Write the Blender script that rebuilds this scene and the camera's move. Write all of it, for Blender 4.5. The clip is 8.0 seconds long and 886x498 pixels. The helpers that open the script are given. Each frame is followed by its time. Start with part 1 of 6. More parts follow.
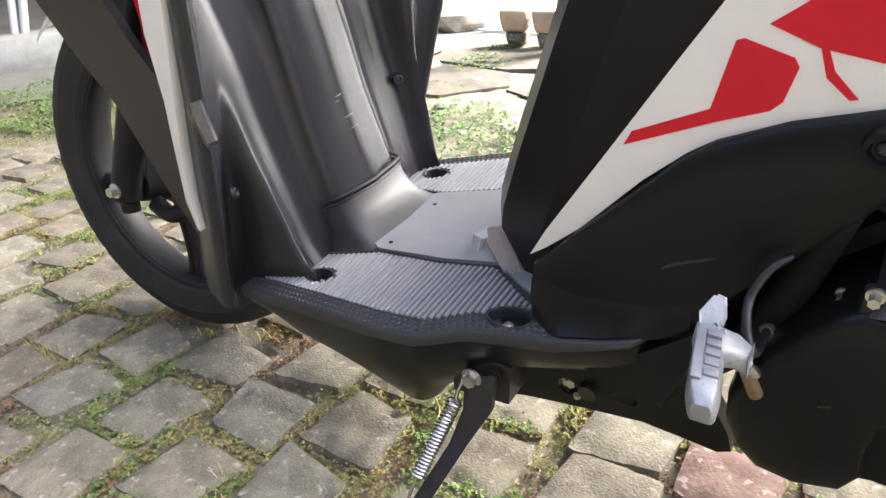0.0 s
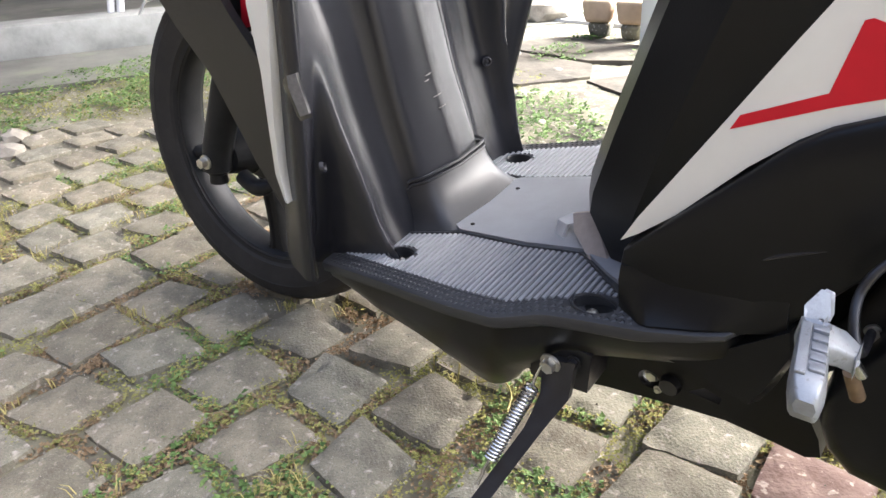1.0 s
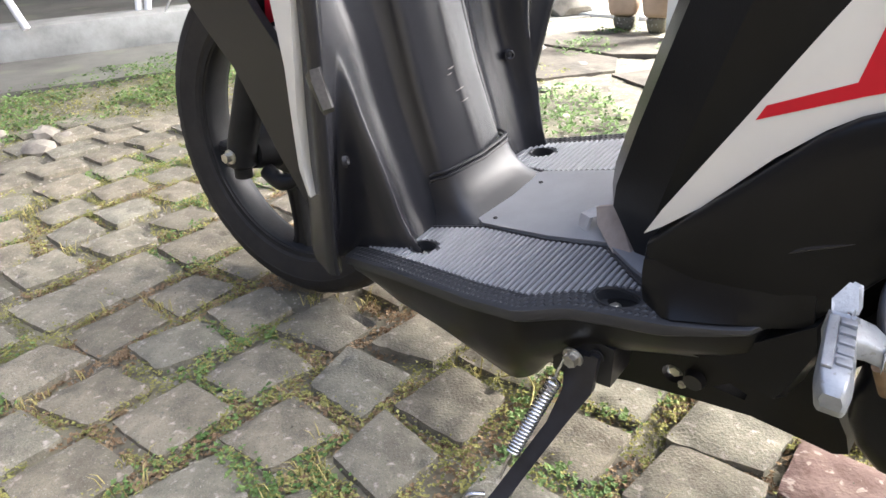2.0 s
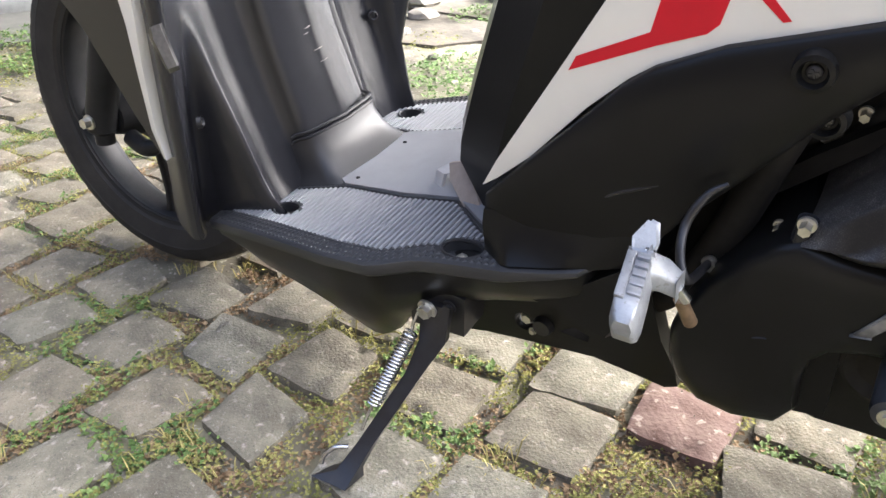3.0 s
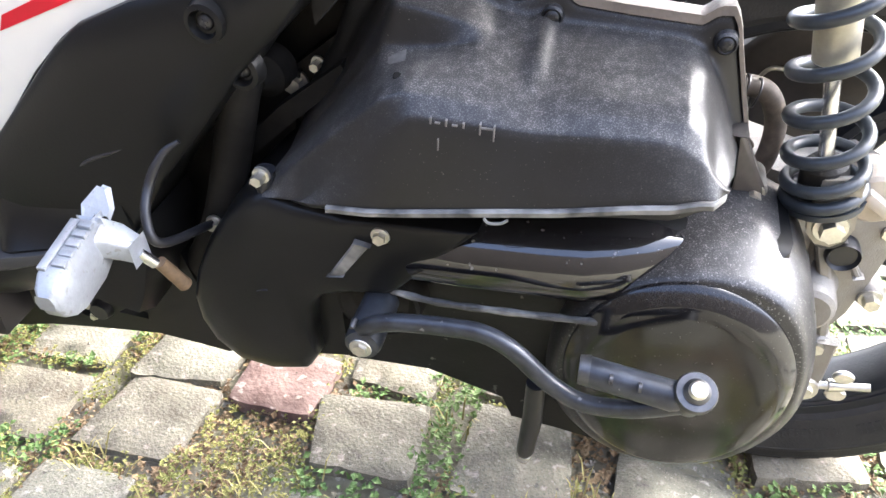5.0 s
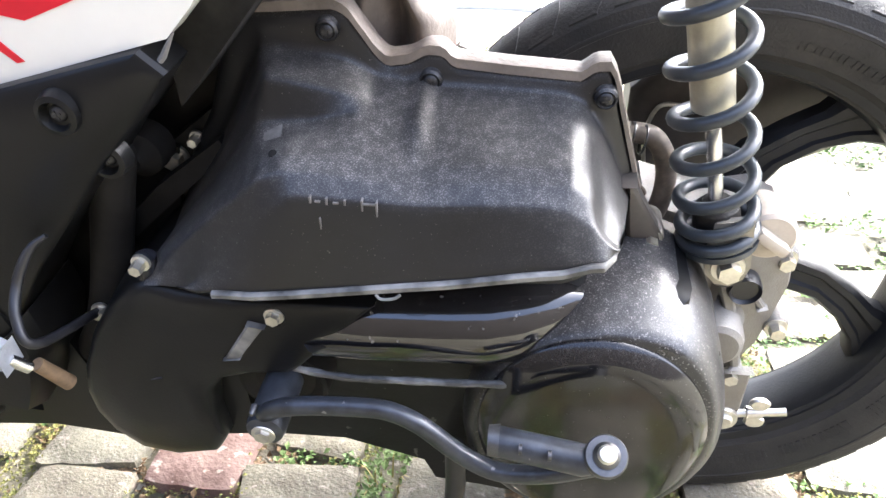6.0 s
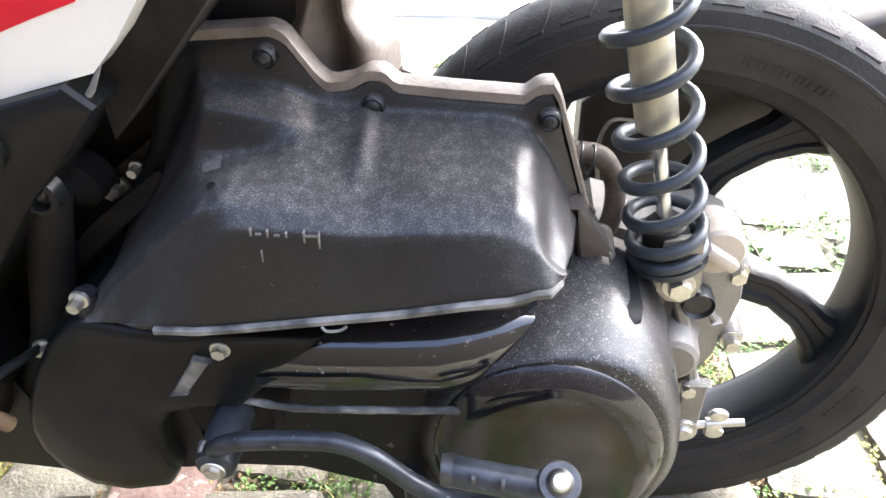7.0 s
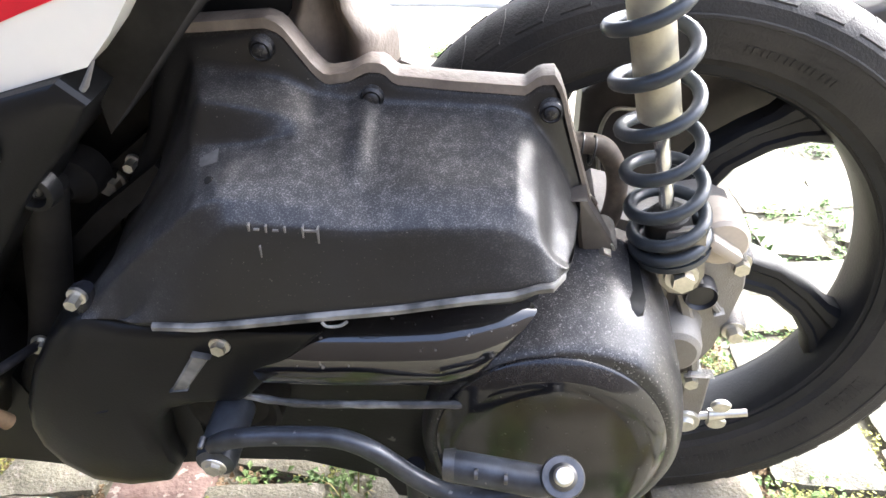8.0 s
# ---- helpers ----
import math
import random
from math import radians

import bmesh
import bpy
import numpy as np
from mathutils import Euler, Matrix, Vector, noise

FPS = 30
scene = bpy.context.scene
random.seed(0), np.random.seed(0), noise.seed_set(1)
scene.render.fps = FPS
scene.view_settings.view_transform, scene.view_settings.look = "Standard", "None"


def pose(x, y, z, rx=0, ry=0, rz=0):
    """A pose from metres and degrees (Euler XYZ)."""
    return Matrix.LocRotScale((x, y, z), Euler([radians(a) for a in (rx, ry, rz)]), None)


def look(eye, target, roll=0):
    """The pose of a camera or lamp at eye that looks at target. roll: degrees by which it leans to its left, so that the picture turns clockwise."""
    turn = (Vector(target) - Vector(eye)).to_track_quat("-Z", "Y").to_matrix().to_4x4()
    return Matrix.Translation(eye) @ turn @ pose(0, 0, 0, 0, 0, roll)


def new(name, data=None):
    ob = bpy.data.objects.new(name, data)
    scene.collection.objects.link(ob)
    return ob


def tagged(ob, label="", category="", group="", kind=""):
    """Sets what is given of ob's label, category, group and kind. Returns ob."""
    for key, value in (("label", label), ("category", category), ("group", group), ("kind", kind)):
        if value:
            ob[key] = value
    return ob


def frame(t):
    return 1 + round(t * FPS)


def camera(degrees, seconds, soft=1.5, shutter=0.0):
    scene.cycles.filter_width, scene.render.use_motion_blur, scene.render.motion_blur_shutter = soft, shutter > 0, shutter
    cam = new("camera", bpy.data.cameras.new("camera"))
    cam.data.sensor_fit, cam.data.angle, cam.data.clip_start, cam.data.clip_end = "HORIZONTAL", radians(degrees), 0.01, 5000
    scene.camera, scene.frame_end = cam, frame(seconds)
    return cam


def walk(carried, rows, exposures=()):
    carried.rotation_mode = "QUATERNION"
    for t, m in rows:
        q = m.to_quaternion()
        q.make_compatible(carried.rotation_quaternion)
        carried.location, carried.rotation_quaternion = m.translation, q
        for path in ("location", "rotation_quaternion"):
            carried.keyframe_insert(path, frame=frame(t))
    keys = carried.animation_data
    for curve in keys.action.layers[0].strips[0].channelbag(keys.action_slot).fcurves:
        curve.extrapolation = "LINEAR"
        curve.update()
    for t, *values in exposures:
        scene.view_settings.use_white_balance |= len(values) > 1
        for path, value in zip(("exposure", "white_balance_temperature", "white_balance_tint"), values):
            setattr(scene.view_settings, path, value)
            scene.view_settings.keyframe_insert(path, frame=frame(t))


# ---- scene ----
cam = camera(62.3, 8.0, soft=1.5)
PATH = [
    (0, (0.264, -0.679, 0.584), (-0.755, 0.801, -0.295), -3.4),
    (0.5, (0.258, -0.684, 0.574), (-0.825, 0.736, -0.328), -2.6),
    (1, (0.249, -0.691, 0.574), (-0.907, 0.677, -0.317), -2.9),
    (1.2, (0.248, -0.693, 0.577), (-0.943, 0.654, -0.299), -3.5),
    (2.3, (0.255, -0.687, 0.569), (-0.946, 0.631, -0.336), -3.9),
    (2.5, (0.264, -0.682, 0.567), (-0.891, 0.667, -0.353), -3.4),
    (3, (0.309, -0.669, 0.56), (-0.696, 0.761, -0.412), -2.1),
    (3.5, (0.371, -0.65, 0.56), (-0.442, 0.896, -0.415), -0.6),
    (4, (0.421, -0.629, 0.558), (-0.227, 0.985, -0.429), 0.3),
    (4.5, (0.46, -0.608, 0.552), (-0.02, 1.037, -0.479), 0.9),
    (4.7, (0.468, -0.602, 0.547), (0.031, 1.053, -0.488), 1.5),
    (5.8, (0.491, -0.566, 0.561), (0.227, 1.145, -0.441), 0.2),
    (6, (0.497, -0.559, 0.567), (0.265, 1.166, -0.417), -0.2),
    (6.5, (0.507, -0.548, 0.576), (0.338, 1.196, -0.39), -0.5),
    (7, (0.51, -0.546, 0.575), (0.353, 1.194, -0.397), -0.6),
    (7.5, (0.51, -0.543, 0.575), (0.351, 1.188, -0.414), -0.9),
    (8, (0.509, -0.541, 0.575), (0.354, 1.185, -0.423), -1.0),
]
walk(cam, [(t, look(eye, target, roll)) for t, eye, target, roll in PATH],
     exposures=[(0.0, 3.45, 6000, 7), (1.0, 3.35, 5850, 6), (2.5, 3.35, 5850, 6), (3.5, 3.8, 5850, 6), (4.7, 4.2, 5650, 6), (5.8, 4.12, 5600, 6), (8.0, 3.87, 5650, 6)])

# ---- daylight: a bright overcast sky ----
world = bpy.data.worlds.new("overcast_sky")
scene.world = world
world.use_nodes = True
wn = world.node_tree
sky = wn.nodes.new("ShaderNodeTexSky")
sky.sky_type = "NISHITA"
sky.sun_disc = False
sky.sun_elevation, sky.sun_rotation = radians(45), radians(41)
sky.air_density, sky.dust_density, sky.ozone_density = 0.40, 9.0, 0.0
wn.nodes["Background"].inputs["Strength"].default_value = 0.15
wn.links.new(sky.outputs["Color"], wn.nodes["Background"].inputs["Color"])
sun_data = bpy.data.lights.new("sun", "SUN")
sun_data.energy, sun_data.angle, sun_data.color = 1.7, radians(14), (1.0, 0.97, 0.93)
sun = new("sun", sun_data)
sun.matrix_world = look((1.5, 1.7, 2.3), (0, 0, 0))


# ---- materials ----
def mat(name, color, rough=0.5, metal=0.0, var=0.0, scale=30.0, bump=0.0, bump_scale=400.0, color2=None, spec=0.5, coat=0.0,
        spots=None, spot_scale=300.0, spot_cut=0.62, spot_soft=0.06, rough_var=0.0, stretch=None, dust=0.0, dust_floor=0.06, dust_color=(0.17, 0.155, 0.14)):
    """A procedural surface: colour varied at a large scale, fine relief, and an optional layer of specks or stains."""
    m = bpy.data.materials.new(name)
    m.use_nodes = True
    nt = m.node_tree
    p = nt.nodes["Principled BSDF"]
    p.inputs["Roughness"].default_value = rough
    p.inputs["Metallic"].default_value = metal
    p.inputs["Specular IOR Level"].default_value = spec
    p.inputs["Coat Weight"].default_value = coat
    p.inputs["Coat Roughness"].default_value = 0.06
    tc = nt.nodes.new("ShaderNodeTexCoord")
    src = tc.outputs["Object"]
    if stretch:
        mp = nt.nodes.new("ShaderNodeMapping")
        mp.inputs["Scale"].default_value = stretch
        nt.links.new(src, mp.inputs["Vector"])
        src = mp.outputs["Vector"]
    c1 = (*color, 1)
    c2 = (*(color2 or [min(1, c * (1 + var)) for c in color]), 1)
    n1 = nt.nodes.new("ShaderNodeTexNoise")
    n1.inputs["Scale"].default_value = scale
    n1.inputs["Detail"].default_value = 6
    n1.inputs["Roughness"].default_value = 0.65
    nt.links.new(src, n1.inputs["Vector"])
    ramp = nt.nodes.new("ShaderNodeValToRGB")
    ramp.color_ramp.elements[0].position, ramp.color_ramp.elements[1].position = 0.35, 0.68
    ramp.color_ramp.elements[0].color = [c * (1 - var * 0.6) for c in c1[:3]] + [1]
    ramp.color_ramp.elements[1].color = c2
    nt.links.new(n1.outputs["Fac"], ramp.inputs["Fac"])
    out = ramp.outputs["Color"]
    if rough_var:
        mr = nt.nodes.new("ShaderNodeMapRange")
        mr.inputs["To Min"].default_value = max(0.03, rough - rough_var)
        mr.inputs["To Max"].default_value = min(1, rough + rough_var)
        mr.inputs["From Min"].default_value, mr.inputs["From Max"].default_value = 0.3, 0.7
        nt.links.new(n1.outputs["Fac"], mr.inputs["Value"])
        nt.links.new(mr.outputs["Result"], p.inputs["Roughness"])
    if spots:
        n2 = nt.nodes.new("ShaderNodeTexNoise")
        n2.inputs["Scale"].default_value = spot_scale
        n2.inputs["Detail"].default_value = 3
        nt.links.new(src, n2.inputs["Vector"])
        r2 = nt.nodes.new("ShaderNodeValToRGB")
        r2.color_ramp.elements[0].position, r2.color_ramp.elements[1].position = spot_cut, spot_cut + spot_soft
        nt.links.new(n2.outputs["Fac"], r2.inputs["Fac"])
        mix = nt.nodes.new("ShaderNodeMix")
        mix.data_type = "RGBA"
        mix.inputs[7].default_value = (*spots, 1)
        nt.links.new(r2.outputs["Color"], mix.inputs[0])
        nt.links.new(out, mix.inputs[6])
        out = mix.outputs[2]
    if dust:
        # settled dust: fine specks, thickest on faces that look up; a pale dust_color also stands in for skylight there
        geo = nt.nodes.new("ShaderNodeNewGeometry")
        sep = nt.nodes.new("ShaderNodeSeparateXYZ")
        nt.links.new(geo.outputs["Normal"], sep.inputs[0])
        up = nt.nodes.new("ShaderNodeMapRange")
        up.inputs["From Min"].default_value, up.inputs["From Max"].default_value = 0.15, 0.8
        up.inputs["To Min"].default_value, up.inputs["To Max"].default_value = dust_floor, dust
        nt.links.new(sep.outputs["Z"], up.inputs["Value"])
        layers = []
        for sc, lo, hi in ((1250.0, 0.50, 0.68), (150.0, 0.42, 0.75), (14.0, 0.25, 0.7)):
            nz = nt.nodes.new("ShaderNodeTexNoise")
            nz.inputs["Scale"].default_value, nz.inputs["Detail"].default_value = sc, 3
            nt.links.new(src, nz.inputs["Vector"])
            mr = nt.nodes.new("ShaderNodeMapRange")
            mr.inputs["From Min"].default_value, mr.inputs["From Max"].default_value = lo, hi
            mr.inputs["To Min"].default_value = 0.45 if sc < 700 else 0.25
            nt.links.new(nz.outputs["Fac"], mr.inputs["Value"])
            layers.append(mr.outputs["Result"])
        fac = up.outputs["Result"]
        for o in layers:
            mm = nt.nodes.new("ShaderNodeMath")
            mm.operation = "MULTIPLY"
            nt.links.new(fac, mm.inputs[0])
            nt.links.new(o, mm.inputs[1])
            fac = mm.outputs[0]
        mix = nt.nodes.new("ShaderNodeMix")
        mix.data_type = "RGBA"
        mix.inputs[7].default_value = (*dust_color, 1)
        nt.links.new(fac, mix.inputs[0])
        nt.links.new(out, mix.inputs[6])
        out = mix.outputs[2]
    nt.links.new(out, p.inputs["Base Color"])
    if bump:
        n3 = nt.nodes.new("ShaderNodeTexNoise")
        n3.inputs["Scale"].default_value = bump_scale
        n3.inputs["Detail"].default_value = 4
        nt.links.new(src, n3.inputs["Vector"])
        b = nt.nodes.new("ShaderNodeBump")
        b.inputs["Strength"].default_value = bump
        b.inputs["Distance"].default_value = 0.002
        nt.links.new(n3.outputs["Fac"], b.inputs["Height"])
        nt.links.new(b.outputs["Normal"], p.inputs["Normal"])
    return m


M_PLASTIC = mat("black_grained_plastic", (0.016, 0.0165, 0.020), 0.27, var=0.12, scale=5, bump=0.08, bump_scale=900, spec=0.42)
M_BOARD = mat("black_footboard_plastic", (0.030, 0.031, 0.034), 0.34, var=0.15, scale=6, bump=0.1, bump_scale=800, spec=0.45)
# floor plastic with the sky's sheen put into its paler, bluish base colour
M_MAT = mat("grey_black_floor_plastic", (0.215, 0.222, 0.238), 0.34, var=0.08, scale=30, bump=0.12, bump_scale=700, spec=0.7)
M_FOOT = mat("dark_grey_grained_plastic", (0.024, 0.0245, 0.027), 0.38, var=0.1, scale=8, bump=0.1, bump_scale=800, spec=0.4)
M_CASE = mat("dull_black_case_paint", (0.008, 0.008, 0.008), 0.42, var=0.4, scale=25, bump=0.08, bump_scale=300, spec=0.22, spots=(0.10, 0.095, 0.088), spot_scale=130, spot_cut=0.70, spot_soft=0.05)
M_SEATBODY = mat("dull_black_plastic", (0.0085, 0.0085, 0.0085), 0.30, var=0.2, scale=6, bump=0.06, bump_scale=600, spec=0.17)
M_GLOSS = mat("gloss_black_paint", (0.006, 0.006, 0.007), 0.10, var=0.4, scale=20, coat=0.7, rough_var=0.03, dust=0.25, dust_floor=0.03, spots=(0.14, 0.135, 0.13), spot_scale=160, spot_cut=0.70, spot_soft=0.04)
# real dust, made paler so the tops also carry missing skylight
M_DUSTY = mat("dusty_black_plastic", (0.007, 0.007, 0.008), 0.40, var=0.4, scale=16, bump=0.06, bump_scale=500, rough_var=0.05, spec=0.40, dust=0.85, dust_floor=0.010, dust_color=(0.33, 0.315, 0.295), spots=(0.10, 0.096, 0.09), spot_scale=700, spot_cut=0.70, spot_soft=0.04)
M_BROWN = mat("mud_stained_plastic", (0.10, 0.082, 0.066), 0.6, color2=(0.19, 0.158, 0.128), var=0.3, scale=22, bump=0.3, bump_scale=300)
M_WHITE = mat("white_paint", (0.70, 0.685, 0.635), 0.25, var=0.05, scale=8, coat=0.3)
M_RED = mat("red_decal", (0.52, 0.006, 0.02), 0.42, var=0.1, scale=10, spec=0.3)
M_RUBBER = mat("tyre_rubber", (0.013, 0.0125, 0.012), 0.72, var=0.4, scale=20, bump=0.3, bump_scale=500, color2=(0.026, 0.0235, 0.021))
M_ALLOYBLACK = mat("black_painted_alloy", (0.013, 0.0135, 0.015), 0.45, var=0.3, scale=30, bump=0.1, spec=0.22)
M_ALU = mat("cast_aluminium", (0.28, 0.27, 0.25), 0.55, metal=0.35, var=0.25, scale=40, bump=0.3, bump_scale=700, color2=(0.20, 0.18, 0.155))
M_SILVER = mat("silver_paint", (0.27, 0.283, 0.30), 0.4, metal=0.4, var=0.2, scale=60, bump=0.15, spots=(0.22, 0.22, 0.22), spot_scale=220, spot_cut=0.62)
M_ZINC = mat("zinc_bolt", (0.55, 0.53, 0.47), 0.35, metal=0.9, var=0.2, scale=120)
M_STEEL = mat("bright_steel", (0.6, 0.6, 0.6), 0.25, metal=1.0, var=0.2, scale=90)
M_STEELBLACK = mat("black_painted_steel", (0.014, 0.014, 0.016), 0.4, var=0.4, scale=60, rough_var=0.1)
M_KICK = mat("worn_black_steel", (0.03, 0.033, 0.04), 0.35, metal=0.3, var=0.6, scale=60, spots=(0.2, 0.2, 0.2), spot_scale=150, spot_cut=0.68)
M_SPRING = mat("black_spring_paint", (0.025, 0.03, 0.036), 0.38, var=0.3, scale=70)
M_DAMPER = mat("champagne_damper", (0.36, 0.34, 0.27), 0.4, metal=0.5, var=0.2, scale=60)
# near black: the shade deep between the parts is put into this colour
M_HIDDEN = mat("grimy_black_metal", (0.012, 0.0113, 0.0102), 0.75, var=0.6, scale=40, spec=0.15)
M_RUST = mat("brown_rubber_stub", (0.13, 0.085, 0.045), 0.6, var=0.4, scale=80)
M_TAN = mat("dusty_tan_plastic", (0.24, 0.205, 0.18), 0.5, var=0.2, scale=60)
M_GREY = mat("light_grey_plastic", (0.42, 0.42, 0.42), 0.4, var=0.1, scale=60)
M_CARBON = mat("black_carbon_look_plastic", (0.022, 0.021, 0.02), 0.45, var=0.5, scale=500, bump=0.4, bump_scale=1400, stretch=(1, 1, 0.3))
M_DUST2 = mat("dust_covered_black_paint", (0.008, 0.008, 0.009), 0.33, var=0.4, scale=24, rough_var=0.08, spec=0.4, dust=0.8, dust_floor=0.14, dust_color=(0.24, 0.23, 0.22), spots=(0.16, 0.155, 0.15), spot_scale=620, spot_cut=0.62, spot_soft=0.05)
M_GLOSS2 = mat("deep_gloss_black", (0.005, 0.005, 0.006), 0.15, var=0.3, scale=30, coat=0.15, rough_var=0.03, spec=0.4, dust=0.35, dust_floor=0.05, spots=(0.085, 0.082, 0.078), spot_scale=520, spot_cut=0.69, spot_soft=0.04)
M_SCUFF = mat("scuffed_plastic", (0.045, 0.044, 0.042), 0.5, var=0.5, scale=120, spots=(0.27, 0.265, 0.25), spot_scale=38, spot_cut=0.42, spot_soft=0.25)
# one grey for bare chips, scratches, trim and the tab's painted highlight
M_GREYMARK = mat("bare_grey_patch", (0.12, 0.115, 0.11), 0.6, var=0.3, scale=200)
M_KICK2 = mat("bright_worn_steel", (0.09, 0.09, 0.093), 0.42, metal=0.8, var=0.3, scale=120)
M_CREAM = mat("cream_plastic", (0.42, 0.37, 0.30), 0.45, var=0.15, scale=50)
M_HOSE = mat("dusty_hose_rubber", (0.05, 0.042, 0.036), 0.7, color2=(0.16, 0.13, 0.10), var=0.4, scale=40)
M_CLEVIS = mat("yellow_zinc_plate", (0.27, 0.25, 0.21), 0.42, metal=0.5, var=0.25, scale=90)
M_SILENCER = mat("sooty_silencer_paint", (0.05, 0.043, 0.038), 0.5, var=0.4, scale=25, color2=(0.075, 0.065, 0.055))
M_STONE = mat("concrete_paver", (0.120, 0.112, 0.083), 0.9, color2=(0.215, 0.203, 0.153), var=0.3, scale=16, bump=0.8, bump_scale=260, spots=(0.32, 0.295, 0.26), spot_scale=75, spot_cut=0.60, spot_soft=0.12, dust=0.0)
def stains(m, color, scale, cut, soft, amount=0.8):
    """Blotches of another colour over a material, with a ragged edge."""
    nt = m.node_tree
    p = nt.nodes["Principled BSDF"]
    src = p.inputs["Base Color"].links[0].from_socket
    geo = nt.nodes.new("ShaderNodeNewGeometry")
    nz = nt.nodes.new("ShaderNodeTexNoise")
    nz.inputs["Scale"].default_value, nz.inputs["Detail"].default_value, nz.inputs["Roughness"].default_value = scale, 9, 0.7
    nt.links.new(geo.outputs["Position"], nz.inputs["Vector"])
    mr = nt.nodes.new("ShaderNodeMapRange")
    mr.inputs["From Min"].default_value, mr.inputs["From Max"].default_value, mr.inputs["To Max"].default_value = cut, cut + soft, amount
    nt.links.new(nz.outputs["Fac"], mr.inputs["Value"])
    mix = nt.nodes.new("ShaderNodeMix")
    mix.data_type = "RGBA"
    mix.inputs[7].default_value = (*color, 1)
    nt.links.new(mr.outputs["Result"], mix.inputs[0])
    nt.links.new(src, mix.inputs[6])
    nt.links.new(mix.outputs[2], p.inputs["Base Color"])


def vary(m, amount=0.30, tint=(1.07, 0.99, 0.93)):
    """Shifts a material's colour from object to object."""
    nt = m.node_tree
    p = nt.nodes["Principled BSDF"]
    src = p.inputs["Base Color"].links[0].from_socket
    info = nt.nodes.new("ShaderNodeObjectInfo")
    val = nt.nodes.new("ShaderNodeMapRange")
    val.inputs["To Min"].default_value, val.inputs["To Max"].default_value = 1 - amount * 0.6, 1 + amount * 0.6
    nt.links.new(info.outputs["Random"], val.inputs["Value"])
    mul = nt.nodes.new("ShaderNodeVectorMath")
    mul.operation = "SCALE"
    nt.links.new(src, mul.inputs[0])
    nt.links.new(val.outputs["Result"], mul.inputs["Scale"])
    warm = nt.nodes.new("ShaderNodeMix")
    warm.data_type, warm.blend_type = "RGBA", "MULTIPLY"
    warm.inputs[7].default_value = (*tint, 1)
    frac = nt.nodes.new("ShaderNodeMath")
    frac.operation = "FRACT"
    m7 = nt.nodes.new("ShaderNodeMath")
    m7.operation = "MULTIPLY"
    m7.inputs[1].default_value = 7.31
    nt.links.new(info.outputs["Random"], m7.inputs[0])
    nt.links.new(m7.outputs[0], frac.inputs[0])
    nt.links.new(frac.outputs[0], warm.inputs[0])
    nt.links.new(mul.outputs[0], warm.inputs[6])
    nt.links.new(warm.outputs[2], p.inputs["Base Color"])


vary(M_STONE)
stains(M_STONE, (0.085, 0.078, 0.056), 13, 0.54, 0.14, 0.75)
stains(M_STONE, (0.085, 0.08, 0.065), 75, 0.58, 0.08, 0.7)
stains(M_STONE, (0.40, 0.385, 0.33), 230, 0.60, 0.06, 0.55)
stains(M_STONE, (0.07, 0.066, 0.052), 420, 0.56, 0.06, 0.7)
stains(M_STONE, (0.36, 0.345, 0.30), 700, 0.58, 0.06, 0.55)
M_BRICK = mat("red_brick_paver", (0.135, 0.080, 0.066), 0.9, color2=(0.21, 0.145, 0.122), var=0.25, scale=22, bump=0.8, bump_scale=160, spots=(0.33, 0.27, 0.235), spot_scale=70, spot_cut=0.60)
M_SOIL = mat("mossy_soil", (0.115, 0.10, 0.075), 0.95, color2=(0.19, 0.175, 0.115), var=0.5, scale=9, bump=0.9, bump_scale=130, spots=(0.30, 0.275, 0.23), spot_scale=90, spot_cut=0.6)
M_MOSS = mat("moss", (0.15, 0.16, 0.045), 0.9, color2=(0.33, 0.31, 0.11), var=0.4, scale=18, spec=0.2)
M_WEED = mat("weed_leaf", (0.075, 0.14, 0.035), 0.7, color2=(0.17, 0.24, 0.075), var=0.4, scale=15, spec=0.3)
M_LITTER = mat("dry_litter", (0.14, 0.09, 0.05), 0.9, color2=(0.30, 0.22, 0.13), var=0.4, scale=60, spec=0.2)
M_STRAW = mat("straw", (0.30, 0.27, 0.10), 0.8, color2=(0.42, 0.36, 0.15), var=0.3, scale=40, spec=0.2)
M_RUBBLE = mat("pale_rubble", (0.19, 0.17, 0.14), 0.9, color2=(0.33, 0.30, 0.25), var=0.3, scale=14, bump=0.6, bump_scale=120)
M_CRACKED = mat("cracked_brown_concrete", (0.055, 0.046, 0.035), 0.95, color2=(0.115, 0.098, 0.074), var=0.4, scale=9, bump=0.9, bump_scale=60, spots=(0.10, 0.09, 0.065), spot_scale=14, spot_cut=0.58, spot_soft=0.1)
M_TANBLOCK = mat("tan_clay", (0.42, 0.31, 0.21), 0.8, var=0.2, scale=10, bump=0.2, bump_scale=90)
M_WHITEWALL = mat("white_wall_paint", (0.58, 0.58, 0.565), 0.7, var=0.08, scale=6)
M_APRON = mat("stained_concrete", (0.10, 0.098, 0.085), 0.85, color2=(0.15, 0.146, 0.126), var=0.25, scale=3, bump=0.3, bump_scale=90, spots=(0.16, 0.17, 0.12), spot_scale=5, spot_cut=0.55, spot_soft=0.2)
M_DARKWALL = mat("dark_porch_paint", (0.10, 0.085, 0.07), 0.8, var=0.2, scale=3)
M_KERB = mat("whitewashed_concrete", (0.22, 0.22, 0.205), 0.8, var=0.3, scale=6, bump=0.3, bump_scale=80, color2=(0.31, 0.31, 0.29))
M_BACKDROP = mat("dark_stained_timber", (0.035, 0.029, 0.024), 0.8, var=0.3, scale=4, bump=0.2, bump_scale=60, spec=0.2)
